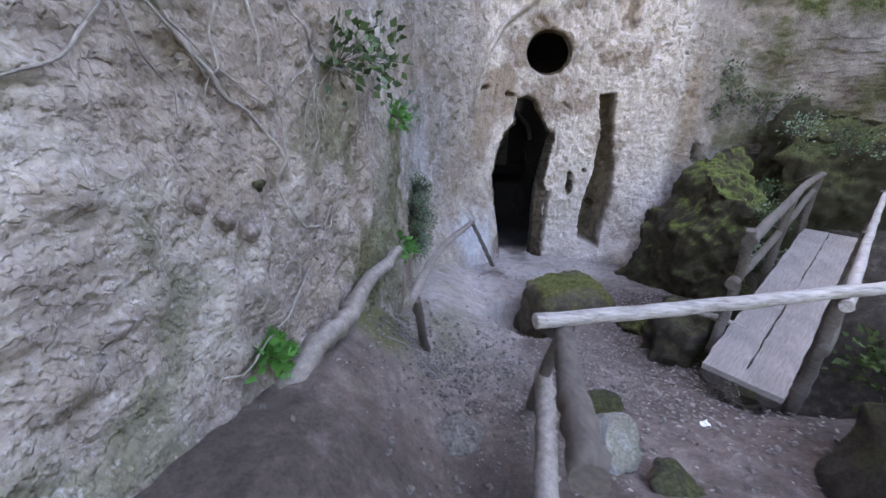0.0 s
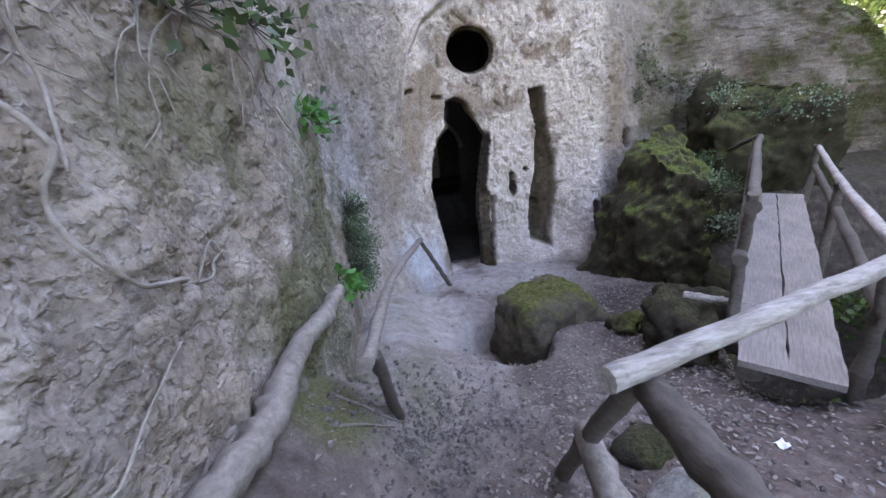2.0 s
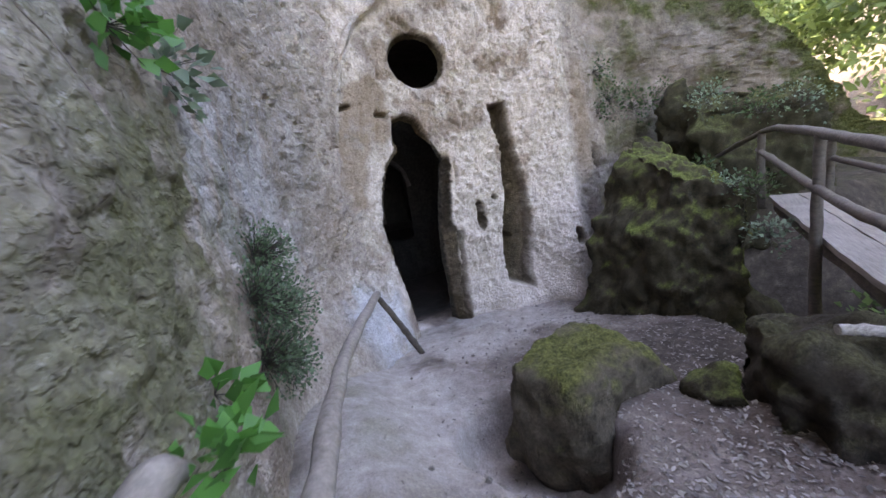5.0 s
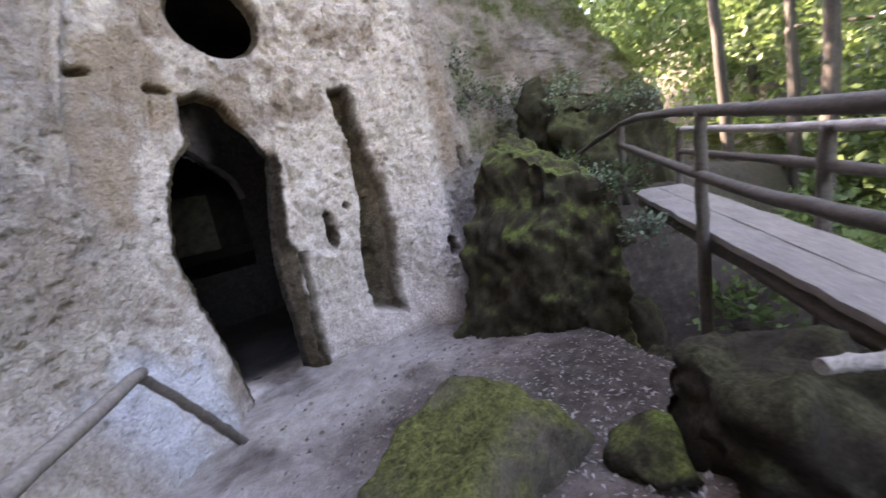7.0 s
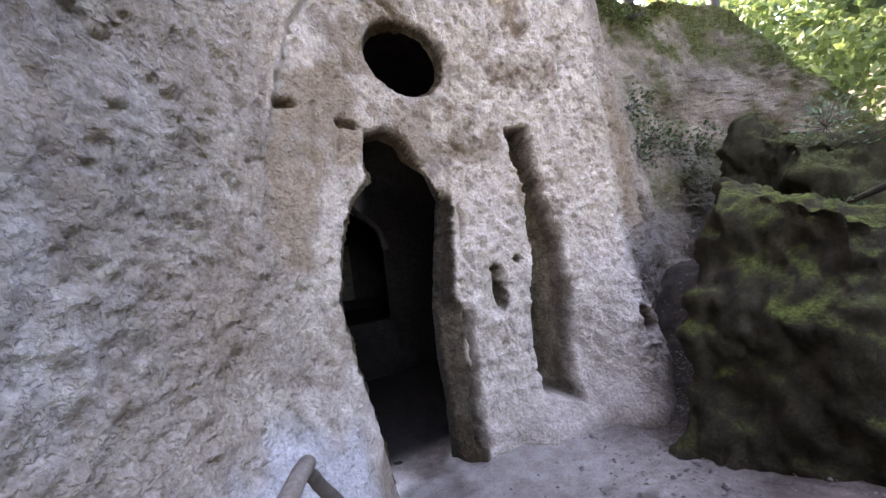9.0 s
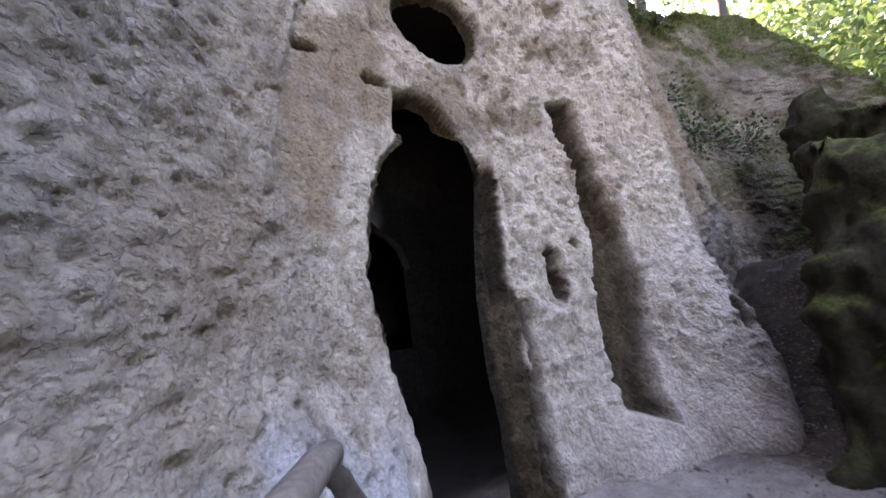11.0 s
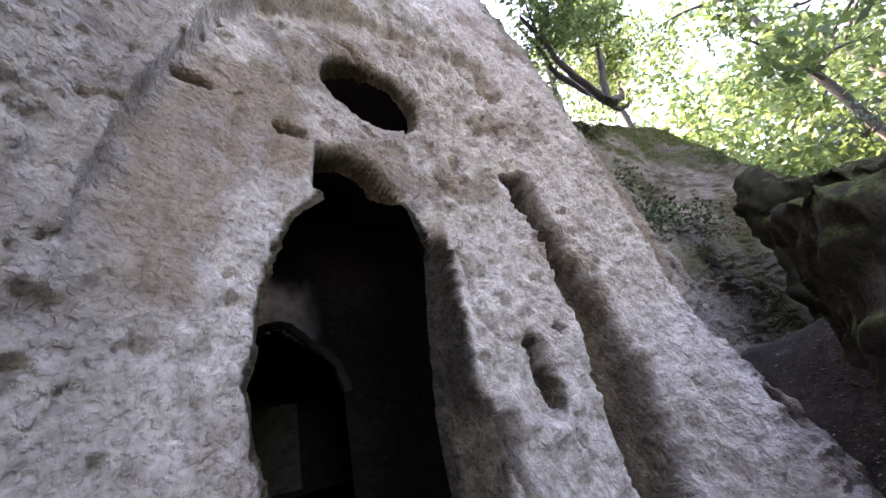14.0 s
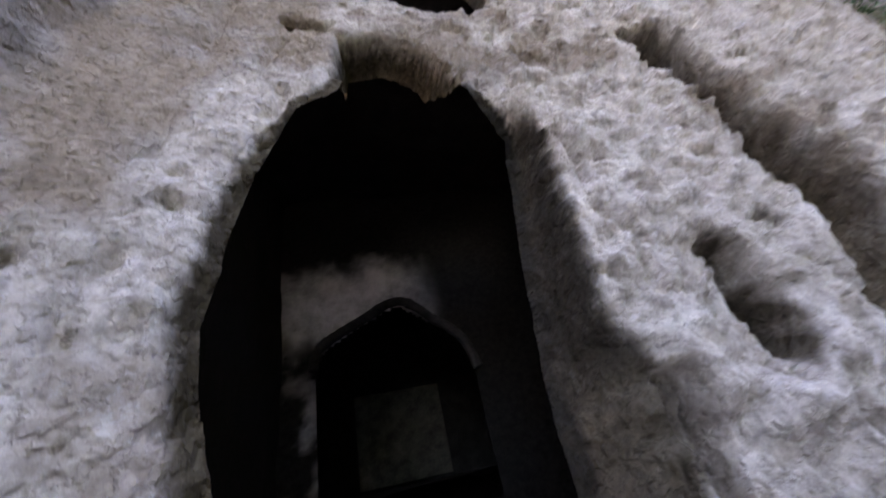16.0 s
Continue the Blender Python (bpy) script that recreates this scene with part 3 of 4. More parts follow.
def spaced(lo, a, b, hi, fine):
    inner = np.arange(a, b, fine)
    up, dn, step = [b], [a], fine
    while up[-1] < hi or dn[-1] > lo:
        step = min(step * 1.18, 4)
        up.append(min(up[-1] + step, hi + 5)), dn.append(max(dn[-1] - step, lo - 5))
    return np.unique(np.round(np.concatenate([dn, inner, up]), 4))


def ground():
    xs, ys = spaced(-60, -3.2, 3.0, 60, 0.03), spaced(-60, -6.6, 0.6, 60, 0.03)
    X, Y = np.meshgrid(xs, ys)
    X, Y = X.ravel(), Y.ravel()
    H = ground_height(X, Y)
    me = big_mesh("ground", np.stack([X, Y, H], 1), grid_faces(len(ys), len(xs)), SOIL)
    p = np.stack([X, Y, np.zeros_like(X)], 1)
    n = fbm(p, 0.6, 4, 0.55, 91)
    pale = 0.85 * smooth(-1.7, -1.0, Y) * smooth(1.1, 0.2, X) * smooth(-0.5, 0.3, n + 0.3)
    pale = np.maximum(pale, 0.9 * smooth(-1.0, -1.4, X) * smooth(-3.3, -2.6, Y) * smooth(-0.6, 0.1, n + 0.3))
    pale = np.maximum(pale, 0.5 * smooth(-0.5, -1.3, X) * smooth(-4.6, -3.3, Y) * smooth(-0.5, 0.3, n + 0.2))
    pale = pale * smooth(0.5, 0.1, Y)
    moss = 0.7 * smooth(0.25, 0.7, n) * smooth(-1.6, -2.3, X) * smooth(-5, -4, Y)
    moss = np.maximum(moss, 0.85 * smooth(0.30, 0.12, np.hypot(X + 2.47, (Y + 3.95) * 0.8) + 0.10 * n))
    # ground darkened by colour: shade of gully and ramp, and the near path
    tint_weight = np.maximum(smooth(-0.75, 0.15, X + 0.25 * n) * smooth(-1.7, -2.3, Y + 0.2 * n), smooth(0.75, 1.2, X))
    tint_weight = np.maximum(tint_weight, 0.75 * smooth(-4.5, -5.1, Y + 0.2 * n))
    # the room's shade, painted on the ground inside the doorway
    painted_shade = smooth(0.15, 0.5, Y) * smooth(-3.2, -2.6, X) * smooth(2.8, 2.2, X)
    moss = np.maximum(moss, smooth(-0.3, 0.4, n) * smooth(2.6, 4.0, X))
    mask(me, "pale", pale), mask(me, "moss", moss), mask(me, "painted_shade", painted_shade), mask(me, "tint_weight", np.clip(tint_weight, 0, 1))
    return tagged(new("ground", me), "bare brown earth with fallen leaves sloping to the doorway", "ground", kind="structure")


GROUND = ground()


def floor_at(x, y):
    return float(ground_height(np.array([float(x)]), np.array([float(y)]))[0])


# ---- the rock-cut room behind the doorway ----
ARCH_LINE = [(-1.42, 1.0), (-1.42, 2.2), (-1.35, 2.40), (-1.02, 2.58), (-0.62, 2.74), (-0.34, 2.53), (-0.08, 2.28), (0.0, 2.0), (0.0, 1.0)]


def room():
    """Inward skin of the chamber, its pointed arch and the second chamber behind."""
    def sheet(o, u, v, nu, nv, hole=None, seed=0):
        a, b = np.meshgrid(np.linspace(0, 1, nu), np.linspace(0, 1, nv))
        p = np.array(o) + a.reshape(-1, 1) * np.array(u) + b.reshape(-1, 1) * np.array(v)
        n = np.cross(u, v)
        n = n / np.linalg.norm(n)
        p = p + n * (0.035 * fbm(p, 0.4, 3, 0.5, seed)).reshape(-1, 1)
        keep = None
        if hole is not None:
            d = sdf(hole, p[:, 0], p[:, 2]).reshape(nv, nu) < 0
            keep = ~(d[:-1, :-1] & d[1:, :-1] & d[:-1, 1:] & d[1:, 1:])
        return p, grid_faces(nv, nu, keep)
    x0, x1, y0, y1, z0, z1 = -1.70, 1.30, 0.30, 2.6, 0.15, 4.1
    arch = ARCH_LINE
    o = 0.2
    sheets = [sheet((x0, -0.05, z0 - o), (0, y1 + 0.05 + o, 0), (0, 0, z1 - z0 + 2 * o), 40, 40, None, 1), sheet((x1, 0.5, z0 - o), (0, y1 - 0.5 + o, 0), (0, 0, z1 - z0 + 2 * o), 40, 40, None, 2),
              sheet((x0 - o, y0, z1), (x1 - x0 + 2 * o, 0, 0), (0, y1 - y0 + o, 0), 40, 40, None, 3), sheet((x0 - o, y1, z0 - o), (x1 - x0 + 2 * o, 0, 0), (0, 0, z1 - z0 + 2 * o), 120, 140, arch, 4),
              sheet((x0 - o, -0.3, z0 + 0.06), (x1 - x0 + 2 * o, 0, 0), (0, y1 + 0.5, 0), 60, 60, None, 5),
              sheet((-1.75, y1 - o, 0.8), (0, 2.2 + 2 * o, 0), (0, 0, 2.9), 30, 30, None, 6), sheet((0.55, y1 - o + 0.25, 0.8), (0, 2.2 + o, 0), (0, 0, 2.9), 30, 30, None, 7),
              sheet((-2.0, y1 + 2.1, 0.8), (2.8, 0, 0), (0, 0, 2.9), 30, 30, None, 8), sheet((-2.0, y1 + 0.02, 3.45), (2.8, 0, 0), (0, 2.4, 0), 30, 30, None, 9),
              sheet((-2.0, y1 + 0.02, 1.2), (2.8, 0, 0), (0, 2.4, 0), 30, 30, None, 10)]
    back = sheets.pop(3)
    me = big_mesh("wall_back", *back, PAINTED_BACK)
    bx, bz, patch_noise = back[0][:, 0], back[0][:, 2], fbm(back[0], 0.35, 4, 0.6, 14)
    # bare marks the patch painted lit above the arch
    bare = smooth(1.0, 0.45, np.hypot((bx + 0.95) / 1.25, (bz - 2.78) / 0.62) - 0.25 * patch_noise) * smooth(-0.15, -0.6, bx)
    mask(me, "bare", np.maximum(bare, 0.5 * smooth(-1.15, -1.3, bx) * smooth(-0.2, 0.4, patch_noise) * smooth(2.4, 2.0, bz)))
    tagged(new("wall_back", me), "back wall of the chamber above a pointed arch, light and shade painted in", "wall", kind="structure")
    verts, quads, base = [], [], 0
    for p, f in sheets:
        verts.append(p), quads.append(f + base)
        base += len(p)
    # unseen outer shell, added to keep daylight from leaking into the room
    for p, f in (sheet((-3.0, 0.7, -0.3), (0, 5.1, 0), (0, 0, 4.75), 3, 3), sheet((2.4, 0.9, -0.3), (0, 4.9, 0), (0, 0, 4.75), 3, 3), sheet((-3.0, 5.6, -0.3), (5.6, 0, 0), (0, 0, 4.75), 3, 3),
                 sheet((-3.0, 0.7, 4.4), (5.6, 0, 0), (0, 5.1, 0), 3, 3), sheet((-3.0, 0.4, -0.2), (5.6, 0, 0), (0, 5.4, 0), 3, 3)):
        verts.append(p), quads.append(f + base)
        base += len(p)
    me = big_mesh("room", np.concatenate(verts), np.concatenate(quads), ROOM_SHADE)
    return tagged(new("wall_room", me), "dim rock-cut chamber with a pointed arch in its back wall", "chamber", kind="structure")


room()


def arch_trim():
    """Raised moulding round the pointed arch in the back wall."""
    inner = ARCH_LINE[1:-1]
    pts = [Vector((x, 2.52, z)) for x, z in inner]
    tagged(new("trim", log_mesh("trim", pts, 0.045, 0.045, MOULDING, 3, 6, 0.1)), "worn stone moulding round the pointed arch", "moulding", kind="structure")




# ---- boulders and stones ----
def rock_mesh(name, size, mat, seed, detail=4, planes=9, rough=0.06, fine=0.02, lean=(0, 0)):
    """A rock hewn by random planes out of a ball, then roughened."""
    bm = bmesh.new()
    bmesh.ops.create_icosphere(bm, subdivisions=detail, radius=1.0)
    co = np.array([v.co[:] for v in bm.verts])
    rng = np.random.RandomState(seed)
    for _ in range(planes):
        n = rng.normal(size=3)
        n /= np.linalg.norm(n)
        d = co @ n - rng.uniform(0.55, 0.8)
        co -= np.maximum(d, 0)[:, None] * n * 0.92
    co = co + co * (rough * 2 * fbm(co, 0.8, 3, 0.5, seed))[:, None] / np.maximum(np.linalg.norm(co, axis=1), 0.2)[:, None]
    co = co * np.array(size)
    nrm = co / np.maximum(np.linalg.norm(co, axis=1), 0.01)[:, None]
    co = co + nrm * (fine * fbm(co, 0.16, 4, 0.6, seed + 3))[:, None]
    co[:, 0] += lean[0] * co[:, 2]
    co[:, 1] += lean[1] * co[:, 2]
    for v, c in zip(bm.verts, co):
        v.co = c
        
    me = bpy.data.meshes.new(name)
    bm.to_mesh(me)
    bm.free()
    me.materials.append(mat)
    me.polygons.foreach_set("use_smooth", [True] * len(me.polygons))
    return me


def rock(name, at, size, mat, seed, label, turn=0.0, group="", **kw):
    ob = new(name, rock_mesh(name, size, mat, seed, **kw))
    ob.location = at
    ob.rotation_euler = (0, 0, radians(turn))
    return tagged(ob, label, "rock", group)


def hewn_boulder(name, corners, mat, seed, label, detail=34, amp=1.0, worn=2):
    """A large boulder from its eight corners (four at the foot, four at the top), its faces subdivided and weathered."""
    c = np.array(corners, float)
    bm = bmesh.new()
    vs = [bm.verts.new(p) for p in c]
    for f in ((3, 2, 1, 0), (4, 5, 6, 7), (0, 1, 5, 4), (1, 2, 6, 5), (2, 3, 7, 6), (3, 0, 4, 7)):
        bm.faces.new([vs[i] for i in f])
    bmesh.ops.subdivide_edges(bm, edges=bm.edges[:], cuts=detail, use_grid_fill=True)
    for _ in range(worn):
        bmesh.ops.smooth_vert(bm, verts=bm.verts[:], factor=0.5, use_axis_x=True, use_axis_y=True, use_axis_z=True)
    bm.normal_update()
    co = np.array([v.co[:] for v in bm.verts])
    nr = np.array([v.normal[:] for v in bm.verts])
    co += nr * (amp * (0.09 * fbm(co, 0.55, 3, 0.5, seed) + 0.045 * fbm(co, 0.17, 4, 0.6, seed + 4) + 0.022 * fbm(co, 0.075, 2, 0.5, seed + 8)))[:, None]
    for v, p in zip(bm.verts, co):
        v.co = p
    me = bpy.data.meshes.new(name)
    bm.to_mesh(me)
    bm.free()
    me.materials.append(mat)
    me.polygons.foreach_set("use_smooth", [True] * len(me.polygons))
    return tagged(new(name, me), label, "rock")


hewn_boulder("boulder", [(0.60, -0.96, 0.0), (0.74, -1.86, 0.0), (1.12, -2.38, 0.0), (1.85, -0.55, 0.2), (1.32, -1.10, 2.06), (1.20, -1.74, 1.76), (1.58, -2.2, 1.46), (2.2, -0.7, 2.12)],
             MOSSY, 5, "huge wedge-shaped boulder overgrown with green moss beside the doorway", 52)
hewn_boulder("boulder", [(2.2, -1.5, 0.7), (3.5, -2.2, 0.7), (4.3, -1.0, 0.7), (2.5, -0.5, 0.9), (2.45, -1.15, 2.42), (3.4, -1.85, 2.25), (4.0, -1.05, 2.6), (2.8, -0.6, 2.72)],
             MOUND, 15, "broad mossy boulder hung with ivy under the cliff", 40, 1.5, 6)
hewn_boulder("boulder", [(-1.24, -2.28, 0.2), (-1.0, -2.90, 0.2), (-0.06, -2.84, 0.42), (-0.16, -2.03, 0.4), (-1.20, -2.36, 0.90), (-0.96, -2.80, 0.88), (-0.34, -2.70, 0.86), (-0.42, -2.12, 0.99)],
             LOAF, 21, "low brown boulder with a moss-covered top", 24, 0.7, 48)
hewn_boulder("boulder", [(0.15, -2.85, 0.3), (-0.42, -3.38, 0.5), (-0.3, -3.8, 0.5), (0.55, -3.2, 0.2), (0.06, -2.95, 1.0), (-0.26, -3.30, 1.02), (-0.22, -3.70, 1.0), (0.42, -3.2, 1.04)],
             BROWN_ROCK, 33, "dark brown squarish boulder beside the footbridge", 22)
rock("stone", (-0.22, -3.0, 0.66), (0.2, 0.17, 0.12), MOSSY, 41, "flat mossy stone half sunk in the earth", 10)


for i, (x, y, z, a, b, c) in enumerate(((1.62, -2.05, 0.25, 0.34, 0.4, 0.75), (1.95, -2.0, 0.45, 0.4, 0.36, 0.62), (1.35, -2.75, 0.12, 0.2, 0.2, 0.16), (1.02, -2.72, 0.3, 0.16, 0.14, 0.12), (0.7, -2.75, 0.42, 0.11, 0.1, 0.08))):
    rock("stone", (x, y, floor_at(x, y) + c * 0.3), (a, b, c), BROWN_ROCK, 130 + i, "dark brown stone in the hollow under the bridge", 35 * i)


# ---- footbridge ----
def log_mesh(name, points, r0, r1, mat, seed=0, sides=10, wob=0.12, steps=10):
    """A crooked round pole through the points."""
    pts = [Vector(p) for p in points]
    path, n = [], (len(pts) - 1) * steps
    for k in range(n + 1):
        t = k / steps
        i = min(int(t), len(pts) - 2)
        u = t - i
        p0, p1, p2, p3 = pts[max(i - 1, 0)], pts[i], pts[i + 1], pts[min(i + 2, len(pts) - 1)]
        path.append(0.5 * ((2 * p1) + (p2 - p0) * u + (2 * p0 - 5 * p1 + 4 * p2 - p3) * u * u + (3 * p1 - p0 - 3 * p2 + p3) * u ** 3))
    rng = random.Random(seed)
    verts, faces = [], []
    lump = [rng.uniform(0.8, 1.2) for _ in range(sides)]
    for k, p in enumerate(path):
        d = (path[min(k + 1, n)] - path[max(k - 1, 0)]).normalized()
        a = d.cross(Vector((0.3, 0.2, 1) if abs(d.z) < 0.8 else (1, 0.2, 0))).normalized()
        b = d.cross(a)
        r = r0 + (r1 - r0) * k / n
        off = (a * rng.uniform(-1, 1) + b * rng.uniform(-1, 1)) * r * wob
        knot = 1.0 + (0.22 if rng.random() < 0.1 else 0)
        for j in range(sides):
            w = 2 * math.pi * j / sides
            q = r * knot * (1 + wob * (lump[j] - 1) * 2 + rng.uniform(-0.04, 0.04))
            verts.append(p + off + (a * math.cos(w) + b * math.sin(w)) * q)
        if k:
            for j in range(sides):
                faces.append(((k - 1) * sides + j, (k - 1) * sides + (j + 1) % sides, k * sides + (j + 1) % sides, k * sides + j))
    faces += [tuple(range(sides - 1, -1, -1)), tuple(n * sides + j for j in range(sides))]
    me = mesh_from(name, verts, faces, mat)
    for f in me.polygons[-2:]:
        f.use_smooth = False
    return me


def board_mesh(name, length, width, thick, mat, seed=0, along=14):
    """A worn plank along x with uneven edges."""
    rng = random.Random(seed)
    verts, faces = [], []
    for k in range(along + 1):
        x = length * k / along
        w0, w1, sag = -width / 2 + rng.uniform(-0.006, 0.006), width / 2 + rng.uniform(-0.006, 0.006), rng.uniform(-0.004, 0.004)
        verts += [(x, w0, sag), (x, w1, sag), (x, w1, sag + thick), (x, w0, sag + thick)]
        if k:
            a, b = 4 * (k - 1), 4 * k
            faces += [(a + j, a + (j + 1) % 4, b + (j + 1) % 4, b + j) for j in range(4)]
    faces += [(3, 2, 1, 0), tuple(4 * along + j for j in range(4))]
    return mesh_from(name, verts, faces, mat, False)


A, B = Vector((-0.24, -4.18, 1.0)), Vector((2.2, -2.24, 1.36))
bridge = thing("footbridge", A, "narrow wooden footbridge of grey planks with crooked pole rails", "bridge")
D = B - A
side = Vector((D.y, -D.x, 0)).normalized()     # towards the valley
for k in (-1, 1):
    p = part("plank", board_mesh("plank", D.length, 0.205, 0.04, PLANK, 3 + k, 30), bridge)
    p.rotation_euler = (0, -math.asin(D.normalized().z), math.atan2(D.y, D.x))
    p.location = side * (-0.107 * k)
for k in (-1, 1):
    m = log_mesh("bearer", [side * 0.14 * k + D * 0.02 + Vector((0, 0, -0.06)), side * 0.14 * k + D * 0.5 + Vector((0, 0, -0.07)), side * 0.14 * k + D * 0.98 + Vector((0, 0, -0.06))], 0.055, 0.05, DARK_WOOD, 40 + k)
    part("bearer", m, bridge)


def along(u, k, h):
    return D * u + side * 0.24 * k + Vector((0, 0, h))


for i, (u, low, high, bow) in enumerate(((0.12, -0.12, 0.80, 0.06), (0.57, -0.75, 0.72, 0.0), (1.02, -0.1, 0.64, 0.0))):
    part("post", log_mesh("post", [along(u, -1, low), along(u + bow, -1.05, (low + high) / 2), along(u + bow * 0.4, -1.02, high)], 0.036, 0.030, DARK_WOOD, 50 + i), bridge)
for i, (u, low, high) in enumerate(((0.02, -0.1, 0.70), (0.52, -0.6, 0.56), (1.03, -0.1, 0.52))):
    part("post", log_mesh("post", [along(u, 1, low), along(u + 0.01, 1.05, 0.2), along(u, 1.04, high)], 0.034, 0.028, DARK_WOOD, 60 + i), bridge)
part("handrail", log_mesh("handrail", [along(0.14, -1, 0.72), along(0.42, -1, 0.72), along(0.75, -1, 0.71), along(1.02, -1, 0.63), along(1.3, -2.4, 0.28)], 0.036, 0.022, DARK_WOOD, 70), bridge)
part("midrail", log_mesh("midrail", [along(0.14, -1.08, 0.40), along(0.5, -1.08, 0.37), along(1.05, -1.05, 0.46)], 0.032, 0.024, DARK_WOOD, 80), bridge)
part("midrail", log_mesh("midrail", [along(0.0, 1.1, 0.38), along(0.5, 1.1, 0.36), along(1.05, 1.1, 0.30)], 0.03, 0.024, DARK_WOOD, 81), bridge)
part("handrail", log_mesh("handrail", [along(0.0, 1.15, 0.66), along(0.5, 1.1, 0.55), along(1.03, 1.1, 0.50)], 0.03, 0.022, BLEACHED, 82), bridge)
stub = new("log", log_mesh("log", [(-0.13, -3.42, 1.12), (0.0, -3.53, 1.11), (0.16, -3.68, 1.09)], 0.024, 0.024, BLEACHED, 83))
tagged(stub, "short bleached log lying on a mossy boulder", "log")


# ---- railings on the path ----
near = thing("railing", (-1.7, -4.7, 0.95), "weathered grey pole railing at the head of the path", "railing")
O1 = Vector(near.location)
part("beam", log_mesh("beam", [Vector((-1.75, -4.77, 1.79)) - O1, Vector((-0.95, -4.64, 1.80)) - O1, Vector((0.1, -4.48, 1.83)) - O1], 0.030, 0.028, BLEACHED, 5), near)
part("handrail", log_mesh("handrail", [Vector((-1.62, -4.72, 1.74)) - O1, Vector((-1.71, -5.05, 1.76)) - O1, Vector((-1.80, -5.42, 1.80)) - O1], 0.036, 0.044, DARK_WOOD, 6), near)
part("strut", log_mesh("strut", [Vector((-1.60, -4.72, 1.74)) - O1, Vector((-1.57, -4.42, 1.2)) - O1, Vector((-1.52, -4.13, 0.62)) - O1], 0.03, 0.033, DARK_WOOD, 7), near)
part("post", log_mesh("post", [Vector((-1.56, -4.43, 1.31)) - O1, Vector((-1.66, -4.85, 1.22)) - O1, Vector((-1.78, -5.3, 1.15)) - O1], 0.04, 0.05, WOOD, 8), near)
low = thing("railing", (-2.2, -3.7, 0.7), "low railing of one thin pole on two posts", "railing")
O2 = Vector(low.location)
part("rail", log_mesh("rail", [Vector((-2.28, -3.92, 1.40)) - O2, Vector((-2.04, -2.5, 1.24)) - O2, Vector((-1.57, -1.0, 1.09)) - O2], 0.034, 0.032, WOOD, 8), low)
part("post", log_mesh("post", [Vector((-2.24, -3.8, 1.36)) - O2, Vector((-2.2, -3.7, 1.05)) - O2, Vector((-2.15, -3.58, 0.68)) - O2], 0.03, 0.034, DARK_WOOD, 9), low)
part("post", log_mesh("post", [Vector((-1.58, -1.02, 1.08)) - O2, Vector((-1.40, -0.93, 0.74)) - O2, Vector((-1.2, -0.85, 0.33)) - O2], 0.026, 0.030, DARK_WOOD, 10), low)
leaning = new("log", log_mesh("log", [(-2.37, -3.58, 1.63), (-2.425, -3.78, 1.60), (-2.50, -4.02, 1.60), (-2.55, -4.35, 1.565), (-2.66, -4.62, 1.53), (-2.78, -4.95, 1.36)], 0.032, 0.062, WOOD, 11, 12, 0.22))
tagged(leaning, "pale dead tree trunk leaning along the foot of the rock wall", "log")


# ---- trees ----
def leaf_cloud(rng, centre, radius, count, size):
    """Small bent leaves scattered in clumps round a centre: vertices and quads."""
    c = rng.normal(size=(count, 3))
    c = c / np.linalg.norm(c, axis=1)[:, None] * (rng.uniform(0.15, 1, (count, 1)) ** 0.5) * radius + centre
    a = rng.normal(size=(count, 3))
    a /= np.linalg.norm(a, axis=1)[:, None]
    b = np.cross(a, rng.normal(size=(count, 3)))
    b /= np.linalg.norm(b, axis=1)[:, None]
    s = rng.uniform(0.6, 1.3, (count, 1)) * size
    return np.stack([c - a * s, c - b * s * 0.45, c + a * s, c + b * s * 0.45], 1).reshape(-1, 3)


def tree(at, height, lean, seed, label, spread=2.2, leaf=0.075, clumps=34, per=110, trunk_r=0.12, crown_from=0.45):
    rng = np.random.RandomState(seed)
    root = thing("tree", at, label, "tree")
    top = Vector((lean[0], lean[1], height))
    mid = top * 0.5 + Vector((rng.uniform(-0.2, 0.2), rng.uniform(-0.2, 0.2), 0))
    part("trunk", log_mesh("trunk", [Vector((0, 0, -0.3)), mid, top], trunk_r, trunk_r * 0.35, BARK, seed, 10, 0.15), root)
    clouds = []
    for k in range(7):
        f = rng.uniform(crown_from, 0.95)
        base = mid * (2 * f) if f < 0.5 else mid + (top - mid) * (2 * f - 1)
        w = rng.uniform(0, 6.28)
        tip = base + Vector((math.cos(w), math.sin(w), rng.uniform(0.1, 0.6))) * spread * rng.uniform(0.6, 1.1)
        part("limb", log_mesh("limb", [base, (base + tip) / 2 + Vector((0, 0, 0.15)), tip], trunk_r * 0.4, 0.012, BARK, seed + k, 6, 0.2, 6), root)
        for j in range(clumps // 7):
            c = base.lerp(tip, rng.uniform(0.35, 1.1)) + Vector(rng.normal(size=3) * 0.35)
            clouds.append(leaf_cloud(rng, np.array(c), rng.uniform(0.3, 0.7), per, leaf))
    v = np.concatenate(clouds)
    part("crown", big_mesh("crown", v, np.arange(len(v)).reshape(-1, 4), LEAF_SUN), root, "sunlit yellow-green leaves")["kind"] = "stuff"
    return root


